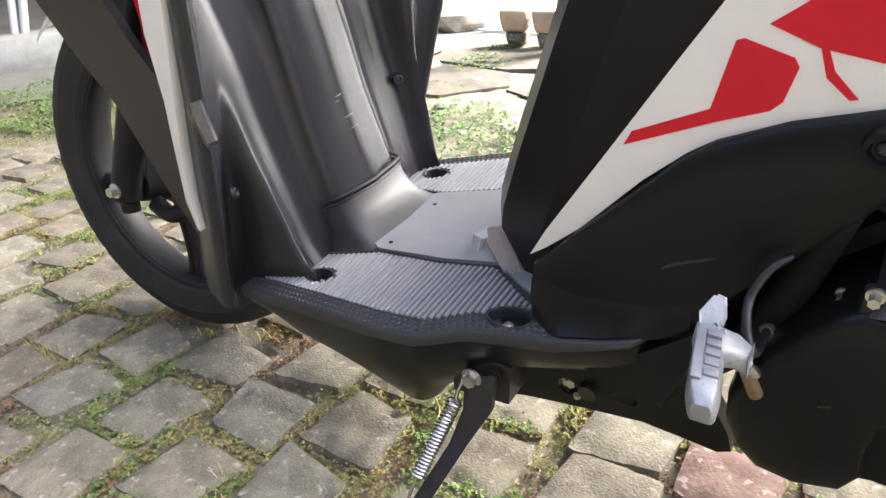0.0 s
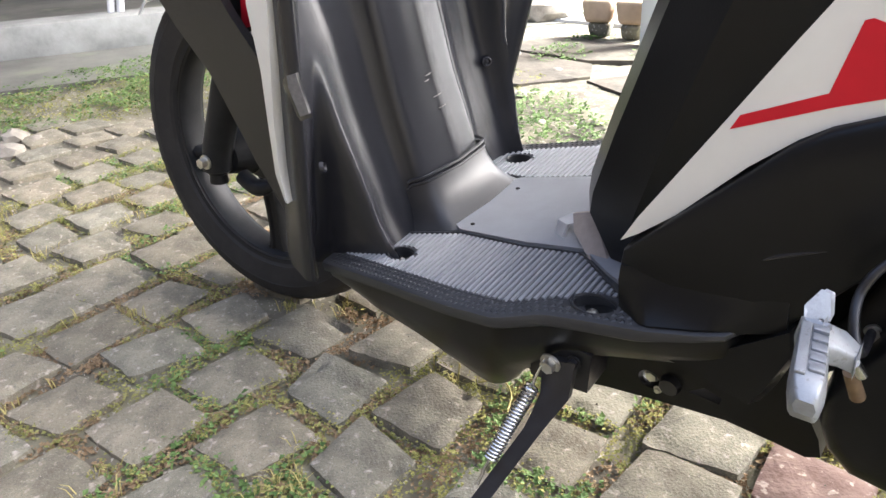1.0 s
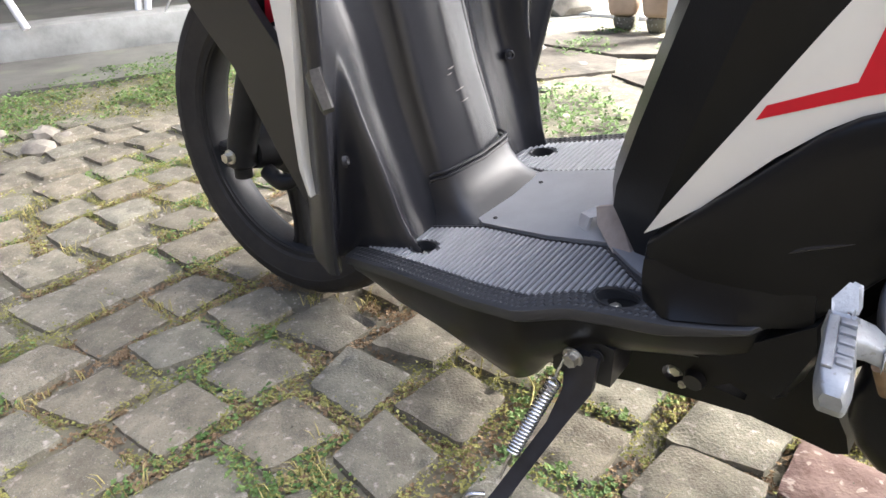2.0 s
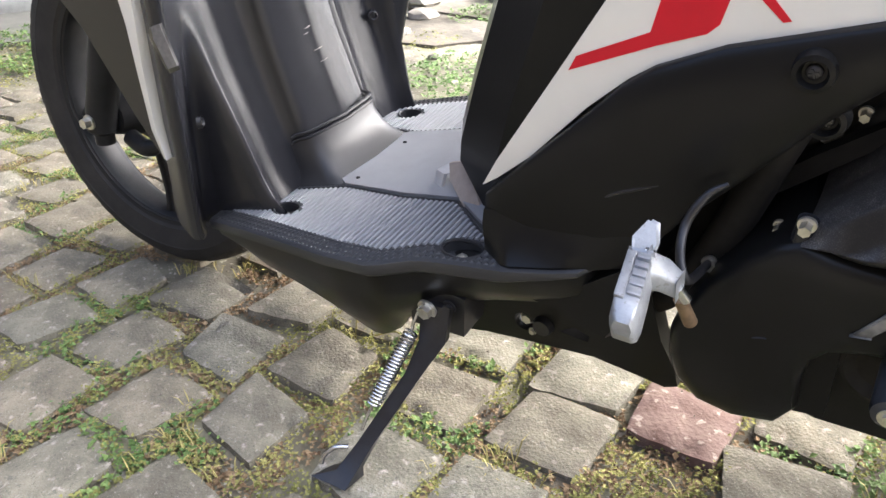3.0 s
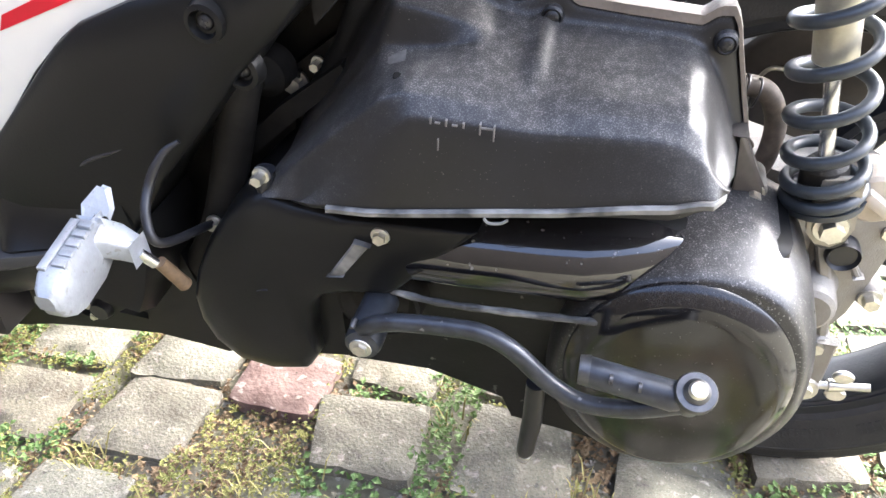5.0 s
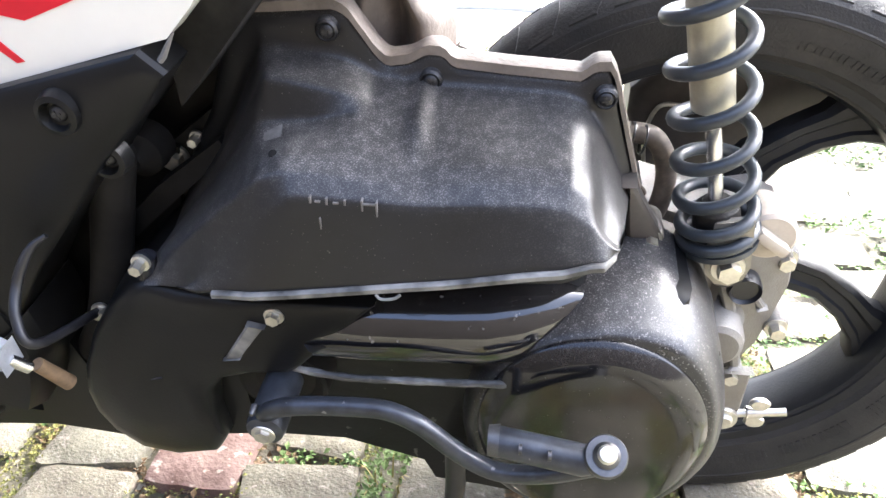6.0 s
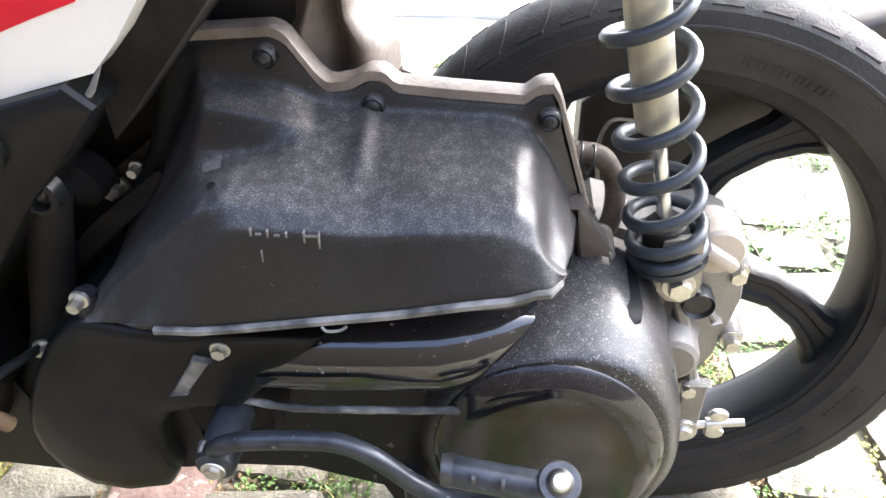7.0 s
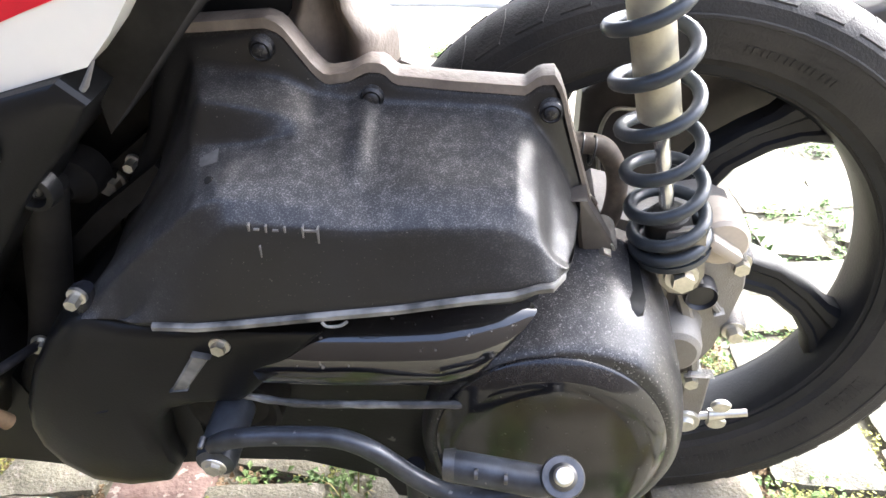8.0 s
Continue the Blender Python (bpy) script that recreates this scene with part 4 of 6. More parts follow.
part("brown_stub", tube([(0.200, -0.186, 0.318), (0.206, -0.176, 0.290)], [0.0045, 0.0052], 16), M_RUST, scooter, "brown rubber stub")

# engine: dark core, matt front cover, gloss drive case, round rear bulge and dome
# core, plate and panel are dark fillers for the shade in the gaps
core = part("engine_core", prism([(0.185, 0.20), (0.20, 0.168), (0.54, 0.16), (0.55, 0.3), (0.52, 0.43), (0.37, 0.45), (0.29, 0.43), (0.20, 0.36)], -0.055, -0.02, 0.004), M_HIDDEN, scooter, "near-black block filling the crankcase space")
frame_plate = part("frame_plate", prism([(-0.05, 0.20), (0.10, 0.20), (0.145, 0.205), (0.22, 0.22), (0.26, 0.40), (0.20, 0.42), (0.05, 0.30), (-0.05, 0.25)], -0.06, -0.055, 0.0), M_HIDDEN, scooter)
cut(frame_plate, prism([(0.104, 0.222), (0.119, 0.2325), (0.140, 0.236), (0.153, 0.2323), (0.129, 0.223), (0.110, 0.2164)], -0.08, -0.03, 0.0))
part("frame_panel", prism([(0.20, 0.30), (0.33, 0.40), (0.385, 0.47), (0.395, 0.66), (0.26, 0.66), (0.20, 0.45)], -0.035, -0.03, 0.0), M_HIDDEN, scooter)
FRONTC = [(0.178, 0.236), (0.186, 0.264), (0.205, 0.301), (0.228, 0.333), (0.248, 0.352), (0.262, 0.359), (0.285, 0.350), (0.318, 0.346), (0.360, 0.347), (0.408, 0.3490), (0.382, 0.3215), (0.354, 0.2905), (0.346, 0.283), (0.318, 0.278), (0.296, 0.268), (0.284, 0.252), (0.280, 0.225), (0.281, 0.195), (0.268, 0.172), (0.235, 0.163), (0.205, 0.168), (0.186, 0.188), (0.178, 0.212)]


def shell(ol, c, levels):
    """Nested copies of an outline about c: (scale, y)."""
    bm = bmesh.new()
    rows = [[bm.verts.new((c[0] + (x - c[0]) * s, y, c[1] + (z - c[1]) * s)) for x, z in ol] for s, y in levels]
    n = len(ol)
    for a, b in zip(rows, rows[1:]):
        for i in range(n):
            bm.faces.new((a[i], a[(i + 1) % n], b[(i + 1) % n], b[i]))
    bm.faces.new(rows[0])
    bm.faces.new(rows[-1][::-1])
    return bm


bm = shell(FRONTC, (0.262, 0.30), [(1.0, -0.05), (1.0, -0.116), (0.992, -0.126), (0.975, -0.134), (0.945, -0.141), (0.90, -0.1455), (0.82, -0.148), (0.6, -0.1495), (0.3, -0.150)])
for v in bm.verts:
    # the rear wing keeps a flat face and a crisp edge
    k = min(1.0, max(0.0, (v.co.x - 0.285) / 0.03)) * min(1.0, max(0.0, (v.co.z - 0.262) / 0.02))
    if v.co.y < -0.12:
        v.co.y += k * (-0.1478 - v.co.y) * 0.85
front_cover = part("front_engine_cover", bm, M_SEATBODY, scooter, "matt black plastic engine side cover", 42)
cut(front_cover, ring_y((0.343, 0.3355), 0.0070, -0.2, -0.142))
part("cover_bolt", hexbolt((0.343, -0.148, 0.3365), 0.0046, 0.005), M_ZINC, front_cover, "zinc flange bolt")
part("bolt_chute", loft([[(0.326, -0.1520, 0.331), (0.336, -0.1520, 0.329), (0.336, -0.146, 0.329), (0.326, -0.146, 0.331)], [(0.303, -0.1515, 0.296), (0.314, -0.1515, 0.298), (0.314, -0.146, 0.298), (0.303, -0.146, 0.296)]], w=0.001), M_SCUFF, front_cover)
part("cover_pad", loft([[(0.222, -0.1455, 0.281), (0.236, -0.1475, 0.287), (0.236, -0.143, 0.287), (0.222, -0.141, 0.281)], [(0.244, -0.1495, 0.268), (0.252, -0.1500, 0.271), (0.252, -0.145, 0.271), (0.244, -0.145, 0.268)]], w=0.0012), M_PLASTIC, front_cover)
part("scallop", loft([[(0.283 + 0.016 * math.cos(a), y, 0.225 + 0.048 * math.sin(a)) for a in np.linspace(2.2, 4.1, 14)] + [(0.30, y, 0.19), (0.30, y, 0.262)] for y in (-0.10, -0.130)]), M_SEATBODY, front_cover, "rounded scallop beside the kick shaft", 50)
CASE = [(0.285, 0.163), (0.357, 0.166), (0.423, 0.146), (0.432, 0.122), (0.470, 0.118), (0.53, 0.108), (0.59, 0.136), (0.612, 0.19), (0.60, 0.34), (0.50, 0.352), (0.30, 0.345)]
case = part("drive_case", shell(CASE, (0.45, 0.24), [(1.0, -0.05), (1.0, -0.10), (0.985, -0.108), (0.95, -0.112), (0.5, -0.113)]), M_CASE, scooter, "dull black transmission case")
duct = []
for x, zc, h, d in ((0.33, 0.312, 0.030, 0.026), (0.36, 0.313, 0.030, 0.034), (0.40, 0.315, 0.030, 0.036), (0.45, 0.318, 0.030, 0.036), (0.475, 0.319, 0.030, 0.035), (0.495, 0.320, 0.030, 0.031), (0.515, 0.319, 0.029, 0.023), (0.532, 0.317, 0.027, 0.012), (0.545, 0.314, 0.024, -0.002)):
    duct.append([(x, -0.085, zc - h)] + [(x, -0.114 - d * math.cos(a), zc + h * math.sin(a)) for a in np.linspace(-1.57, 1.57, 15)] + [(x, -0.085, zc + h)])
part("case_duct", loft(duct), M_GLOSS, case, "gloss black cooling duct bulge", 50)
part("duct_lip", tube(spline([(0.335, -0.138, 0.280), (0.38, -0.146, 0.283), (0.43, -0.147, 0.286), (0.49, -0.147, 0.290), (0.515, -0.143, 0.287)], 8), [0.0026 + 0.0003 * math.sin(1.7 * k) for k in range(33)], 8), M_SCUFF, case, "mud-scuffed lower duct lip")


def egg(y, cx, cz, rx, up, down, n=72, square=1.0):
    """A loop about (cx, cz) that is taller above than below, with a squared rear shoulder."""
    return [(cx + rx * (math.cos(a) ** square if math.cos(a) > 0 and math.sin(a) > 0 else math.cos(a)), y, cz + (up if math.sin(a) > 0 else down) * math.sin(a)) for a in np.linspace(0, 2 * math.pi, n, endpoint=False)]


EGG = [(-0.045, 0.548, 0.200, 0.094, 0.152, 0.098), (-0.092, 0.548, 0.201, 0.0935, 0.150, 0.098), (-0.108, 0.5475, 0.208, 0.0925, 0.140, 0.099), (-0.122, 0.547, 0.220, 0.0895, 0.123, 0.100), (-0.133, 0.546, 0.232, 0.0845, 0.106, 0.100), (-0.140, 0.5455, 0.240, 0.0800, 0.096, 0.098), (-0.1425, 0.545, 0.244, 0.0765, 0.089, 0.095), (-0.1425, 0.545, 0.245, 0.05, 0.06, 0.06)]
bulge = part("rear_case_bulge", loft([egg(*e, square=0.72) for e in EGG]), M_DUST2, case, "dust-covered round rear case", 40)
DOME = [(-0.13, 0.545, 0.2445, 0.0755, 0.088, 0.094), (-0.1430, 0.545, 0.2445, 0.0755, 0.088, 0.094), (-0.1450, 0.545, 0.2445, 0.0745, 0.087, 0.093), (-0.1515, 0.545, 0.2445, 0.0665, 0.078, 0.085), (-0.1528, 0.545, 0.2445, 0.0640, 0.0755, 0.083), (-0.1536, 0.545, 0.244, 0.055, 0.066, 0.072), (-0.1548, 0.545, 0.243, 0.030, 0.035, 0.04)]
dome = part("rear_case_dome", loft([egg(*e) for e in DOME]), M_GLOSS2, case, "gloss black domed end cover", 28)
part("dome_line", tube(spline([(0.553, -0.1530, 0.281), (0.570, -0.1532, 0.280), (0.584, -0.1531, 0.276), (0.590, -0.1529, 0.262), (0.589, -0.1527, 0.240), (0.575, -0.1530, 0.233)], 5), 0.0007, 6), M_SCUFF, case, "faint raised line on the end cover")
for x, z, y, r in ((0.619, 0.288, -0.088, 0.0055), (0.20, 0.30, -0.118, 0.004)):
    part("case_bolt", hexbolt((x, y, z), r, 0.008, (0.35, -0.9, 0)), M_ZINC, case, "zinc case bolt")
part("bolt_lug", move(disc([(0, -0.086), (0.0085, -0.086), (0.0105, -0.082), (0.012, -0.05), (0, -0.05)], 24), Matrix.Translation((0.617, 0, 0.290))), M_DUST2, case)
part("drain_spigot", tube([(0.452, -0.132, 0.20), (0.452, -0.132, 0.155), (0.449, -0.131, 0.112), (0.448, -0.131, 0.104)], [0.0075, 0.008, 0.0075, 0.005], 16), M_STEELBLACK, case)
part("spigot_ball", disc([(0, -0.007), (0.005, -0.005), (0.007, 0), (0.005, 0.005), (0, 0.007)], 16, (0.448, -0.131, 0.103)), M_STEEL, case)

# kick starter: boss, cranked arm and folding pedal
kick = part("kick_starter", tube(spline([(0.338, -0.176, 0.266), (0.341, -0.180, 0.284), (0.362, -0.183, 0.296), (0.400, -0.185, 0.3025), (0.421, -0.186, 0.3025), (0.440, -0.188, 0.294), (0.464, -0.191, 0.2735), (0.487, -0.195, 0.2655), (0.515, -0.198, 0.272), (0.543, -0.199, 0.286)], 5), 0.0080, 14, flat=0.75), M_KICK, scooter, "worn dark steel kick-start lever", 60)
part("kick_boss", move(disc([(0, -0.188), (0.006, -0.188), (0.0085, -0.186), (0.0120, -0.185), (0.0130, -0.181), (0.0130, -0.14), (0, -0.14)], 28), Matrix.Translation((0.337, 0, 0.270))), M_KICK, kick)
part("kick_bolt", hexbolt((0.337, -0.188, 0.270), 0.0055, 0.003), M_ZINC, kick)
for x, z in ((0.3325, 0.2885), (0.3465, 0.2895)):
    part("kick_lug", disc([(0, -0.188), (0.0014, -0.1875), (0.002, -0.1865), (0.0024, -0.180), (0, -0.180)], 16, (x, 0, z)), M_KICK2, kick)
PD0, PD1 = Vector((0.484, -0.197, 0.2985)), Vector((0.535, -0.205, 0.2990))
pedal = part("kick_pedal", tube([PD0 - Vector((0.002, 0, 0)), PD0, PD1, PD1 + Vector((0.004, 0, 0))], [0.0075, 0.0092, 0.0092, 0.008], 18), M_KICK, kick, "ridged folding pedal", 40)
part("pedal_end", tube([PD0 - Vector((0.0035, 0, 0)), PD0 + Vector((0.003, 0, 0))], [0.0088, 0.0098], 18), M_KICK2, pedal)
for q in (0.3, 0.62):
    p = PD0.lerp(PD1, q)
    part("pedal_ring", tube([p + Vector((-0.001, -0.0075, 0.0075)), p + Vector((0.001, -0.0075, 0.0075))], 0.003, 12), M_KICK2, pedal)
PIN = Matrix.Translation((0.546, -0.2115, 0.3150)) @ pose(0, 0, 0, -62, 0, 0)
part("pedal_pivot", move(disc([(0, 0.0), (0.005, 0.0), (0.0075, 0.003), (0.0075, 0.0045), (0.0112, 0.0045), (0.012, 0.0065), (0.012, 0.010), (0.0095, 0.012), (0.0102, 0.0145), (0.009, 0.0165), (0.0095, 0.0195), (0.009, 0.034), (0, 0.034)], 28), PIN), M_KICK2, kick, "bright worn pedal pivot")
part("pivot_pin", move(disc([(0, -0.0022), (0.0042, -0.0018), (0.0055, 0.0005), (0, 0.0005)], 20), PIN), M_ZINC, kick)
part("kick_recess", move(disc([(0, -0.130), (0.022, -0.130), (0.029, -0.136), (0.032, -0.135), (0.033, -0.11), (0, -0.11)], 36), Matrix.Translation((0.332, 0, 0.258))), M_HIDDEN, case)

# air filter cover: sealing band, dusty sloping top with a step and a rib, crest, leaning face, scuffed lip
C_TOP = [(0.262, 0.385), (0.29, 0.43), (0.305, 0.47), (0.312, 0.490), (0.322, 0.4964), (0.342, 0.4975), (0.379, 0.500), (0.3864, 0.4962), (0.402, 0.4718), (0.408, 0.4666), (0.421, 0.4686), (0.4316, 0.4746), (0.4412, 0.474), (0.4472, 0.4671), (0.479, 0.464), (0.521, 0.4611), (0.5285, 0.4675), (0.5379, 0.468), (0.5418, 0.4579), (0.5442, 0.4471), (0.5581, 0.4004), (0.5632, 0.3835)]
C_BAND = [(0.262, 0.37), (0.30, 0.42), (0.3336, 0.4782), (0.351, 0.4749), (0.377, 0.4724), (0.3863, 0.4701), (0.4014, 0.4607), (0.4273, 0.4565), (0.4469, 0.4557), (0.5117, 0.4524), (0.5248, 0.4472), (0.5371, 0.4305), (0.5512, 0.3988), (0.56, 0.383)]
C_STEP = [(0.262, 0.362), (0.30, 0.41), (0.3416, 0.4696), (0.3525, 0.4687), (0.3846, 0.4616), (0.394, 0.459)]
C_STEP2 = [(0.262, 0.360), (0.30, 0.402), (0.335, 0.443), (0.3677, 0.4456), (0.395, 0.452)]
C_CREST = [(0.262, 0.356), (0.3077, 0.3973), (0.3458, 0.4311), (0.3594, 0.4367), (0.3807, 0.4366), (0.4368, 0.4315), (0.4726, 0.4365), (0.5173, 0.4365), (0.5277, 0.4286), (0.5362, 0.4082), (0.546, 0.400), (0.56, 0.379)]
C_FACE = [(0.262, 0.354), (0.2905, 0.3555), (0.3304, 0.3943), (0.367, 0.4275), (0.4384, 0.4265), (0.5019, 0.4300), (0.5146, 0.4280), (0.5300, 0.4190), (0.5400, 0.407), (0.551, 0.400), (0.56, 0.386)]
C_LIP = [(0.262, 0.352), (0.285, 0.352), (0.318, 0.359), (0.365, 0.3665), (0.416, 0.376), (0.455, 0.383), (0.498, 0.393), (0.530, 0.3985), (0.548, 0.397), (0.56, 0.385)]
C_LIPY = [(0.262, -0.138), (0.30, -0.155), (0.34, -0.161), (0.515, -0.163), (0.538, -0.157), (0.550, -0.135), (0.558, -0.10)]
C_END = [(0.539, -0.17), (0.5445, -0.152), (0.549, -0.130), (0.553, -0.102), (0.5575, -0.070), (0.56, -0.064)]
SCREWS = ((0.3749, 0.4880), (0.4341, 0.4591), (0.5357, 0.4517))


def bell(t):
    return math.exp(-t * t)


def cover_profile(x):
    """The section of the moulded cover at x, from its top edge down to the lip, as (y, z)."""
    zt, zf, zc, zi, zl, yl = (along(c, x) for c in (C_TOP, C_BAND, C_CREST, C_FACE, C_LIP, C_LIPY))
    k = min(1.0, max(0.0, (x - 0.390) / 0.016))
    k = k * k * (3 - 2 * k)
    flat = lambda q: (-0.066 - 0.062 * q, zf + q * (zc + 0.005 - zf))
    st, sb = (-0.090, along(C_STEP, x)), (-0.098, along(C_STEP2, x))
    d, e = ((a[0] * (1 - k) + b[0] * k, a[1] * (1 - k) + b[1] * k) for a, b in ((st, flat(0.35)), (sb, flat(0.55))))
    pts = [(-0.045, zt + 0.001), (-0.0615, zt), (-0.066, zf), d, e, (-0.127, zc + 0.0050), (-0.1375, zc), (-0.1475, zi), (yl + 0.0005, zl + 0.004), (yl + 0.003, zl - 0.0005), (yl + 0.012, zl - 0.0015), (-0.05, zl - 0.002)]
    out = []
    for i, (a, b) in enumerate(zip(pts, pts[1:])):
        n = 9 if 1 < i < 8 else 4
        for q in range(n):
            u = q / n
            rib = bell((x - 0.4315 + 0.10 * (a[1] - 0.45)) / 0.0062) if 2 <= i <= 4 else 0.0
            fade = (1 - u) if i == 4 else 1.0
            out.append([a[0] + (b[0] - a[0]) * u - 0.0034 * rib * fade, a[1] + (b[1] - a[1]) * u + 0.0034 * rib * fade])
    out.append(list(pts[-1]))
    for _ in range(1):
        out = [out[0]] + [[0.25 * a[c] + 0.5 * b[c] + 0.25 * d2[c] for c in (0, 1)] for a, b, d2 in zip(out, out[1:], out[2:])] + [out[-1]]
    end = along(C_END, x)
    return [(max(y, end), z) for y, z in out]


grid = np.array([cover_profile(x) for x in np.linspace(0.262, 0.5595, 150)])
for _ in range(1):
    grid[1:-1] = 0.25 * grid[:-2] + 0.5 * grid[1:-1] + 0.25 * grid[2:]
loops = [[(x, y, z) for y, z in row] for x, row in zip(np.linspace(0.262, 0.5595, 150), grid)]
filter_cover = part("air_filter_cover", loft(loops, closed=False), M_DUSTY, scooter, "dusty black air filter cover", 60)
band = [(x, along(C_TOP, x)) for x in list(np.linspace(0.316, 0.540, 70)) + [0.5425, 0.5442, 0.549, 0.5535, 0.5581, 0.5632]]
tilted = [(max(0.0, min(1.0, (x - 0.538) / 0.006))) for x, z in band]
part("cover_flange", loft([[(x, -0.0635, z - 0.001), (x + t * 0.0018, -0.0625, z + 0.0044 * (1 - 0.7 * t)), (x + t * 0.0024, -0.053, z + 0.0055 * (1 - 0.7 * t)), (x + t * 0.002, -0.047, z + 0.004 * (1 - 0.7 * t)), (x, -0.044, z - 0.006)] for (x, z), t in zip(band, tilted)], w=0.0), M_BROWN, filter_cover, "dusty sealing flange", 40)
lip = [(x, along(C_LIPY, x) - 0.0006, along(C_LIP, x) + 0.0028) for x in np.linspace(0.312, 0.544, 34)]
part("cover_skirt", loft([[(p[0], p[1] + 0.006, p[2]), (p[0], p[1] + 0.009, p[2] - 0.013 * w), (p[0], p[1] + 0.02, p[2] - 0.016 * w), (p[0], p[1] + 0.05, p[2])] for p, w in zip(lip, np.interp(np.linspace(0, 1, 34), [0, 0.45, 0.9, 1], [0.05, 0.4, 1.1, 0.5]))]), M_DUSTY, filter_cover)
part("cover_lip", loft([[(x, y - 0.0002, z + 0.0022), (x, y - 0.0016, z + 0.0010), (x, y - 0.0014, z - 0.0020), (x, y + 0.002, z - 0.0026), (x, y + 0.003, z + 0.002)] for x, y, z in lip]), M_SCUFF, filter_cover, "scuffed lower lip")
part("lip_burr", tube(spline([(0.414, -0.1645, 0.3765), (0.417, -0.1652, 0.374), (0.424, -0.1648, 0.3745), (0.428, -0.164, 0.377)], 5), 0.0009, 6), M_SCUFF, filter_cover)
for x, z in SCREWS:
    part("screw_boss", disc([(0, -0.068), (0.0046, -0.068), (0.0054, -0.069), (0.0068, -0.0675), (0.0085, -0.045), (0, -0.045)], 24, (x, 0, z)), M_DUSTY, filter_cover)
    part("screw", screw((x, -0.068, z), 0.0044, 0.0022), M_STEELBLACK, filter_cover, "dark cross-head screw")
# bare grey chip and a small near-black disc on the sloping shoulder
part("bare_chip", loft([[(0.3420, -0.1052, 0.4412), (0.3470, -0.1032, 0.4438), (0.3525, -0.1008, 0.4456)], [(0.3425, -0.1090, 0.4402), (0.3480, -0.1080, 0.4428), (0.3535, -0.1060, 0.4446)], [(0.3440, -0.1112, 0.4398), (0.3485, -0.1122, 0.4416), (0.3540, -0.1108, 0.4430)]], closed=False), M_GREYMARK, filter_cover)
part("small_hole", move(disc([(0, -0.0008), (0.0022, -0.0006), (0.0028, 0.001), (0, 0.001)], 14), pose(0.3530, -0.1245, 0.4400, -50)), M_HIDDEN, filter_cover)
# scratched marks above the ridge, unreadable
for x, z, w, h in ((0.379, 0.4270, 0.0010, 0.004), (0.383, 0.4262, 0.003, 0.0010), (0.388, 0.4265, 0.0010, 0.004), (0.393, 0.4258, 0.003, 0.0010), (0.398, 0.4262, 0.0010, 0.003), (0.4075, 0.4250, 0.0009, 0.007), (0.4155, 0.4215, 0.0009, 0.013), (0.4115, 0.4260, 0.008, 0.0009), (0.384, 0.4130, 0.0008, 0.009)):
    part("scratch_mark", box(x - w / 2, x + w / 2, -0.1482 - 0.24 * (0.428 - z), -0.140, z - h / 2, z + h / 2, 0.0), M_GREYMARK, filter_cover)
for c, r in (((0.255, -0.057, 0.391), 0.0065), ((0.263, -0.143, 0.369), 0.0042), ((0.275, -0.06, 0.409), 0.0035), ((0.243, -0.115, 0.345), 0.0030)):
    part("engine_bolt", hexbolt(c, r, 0.009), M_ZINC, scooter, "zinc hexagon bolt")
part("bolt_post", tube([(0.258, -0.136, 0.335), (0.2625, -0.136, 0.369)], 0.0068, 14), M_PLASTIC, scooter)
part("damper_mount", disc([(0, -0.088), (0.006, -0.088), (0.009, -0.083), (0.016, -0.078), (0.018, -0.06), (0, -0.06)], 28, (0.241, 0, 0.404)), M_HIDDEN, scooter, "rubber engine mount")
part("engine_strap", loft([[(0.21, -0.08, 0.345), (0.222, -0.08, 0.338), (0.222, -0.07, 0.338), (0.21, -0.07, 0.345)], [(0.252, -0.085, 0.385), (0.262, -0.085, 0.375), (0.262, -0.07, 0.375), (0.252, -0.07, 0.385)], [(0.30, -0.08, 0.42), (0.305, -0.08, 0.41), (0.305, -0.07, 0.41), (0.30, -0.07, 0.42)]]), M_HIDDEN, scooter)

# mud-stained inner mudguard behind the cover
loops = []
for z in np.linspace(0.425, 0.66, 26):
    x0 = float(np.interp(z, [0.425, 0.485, 0.505, 0.66], [0.352, 0.368, 0.386, 0.44]))
    x1 = float(np.interp(z, [0.425, 0.461, 0.481, 0.489, 0.505, 0.66], [0.440, 0.4415, 0.4405, 0.434, 0.4215, 0.47]))
    row = []
    for u in np.linspace(0, 1, 30):
        x = x0 + (x1 - x0) * u
        row.append((x, -0.030 - 0.012 * bell((u - 0.28) / 0.16) - 0.010 * bell((u - 0.80) / 0.10) + 0.010 * bell((u - 0.60) / 0.07) + 0.03 * max(0, u - 0.92) / 0.08, z))
    loops.append(row + [(x, y + 0.004, z) for x, y, z in reversed(row)])
guard = part("inner_mudguard", loft(loops), M_BROWN, scooter, "mud-stained inner rear mudguard", 50)
part("guard_wing", prism([(0.43, 0.43), (0.4425, 0.462), (0.4475, 0.468), (0.4645, 0.4605), (0.494, 0.450), (0.53, 0.444), (0.535, 0.40), (0.45, 0.41)], -0.036, -0.028, 0.002), M_BROWN, guard)

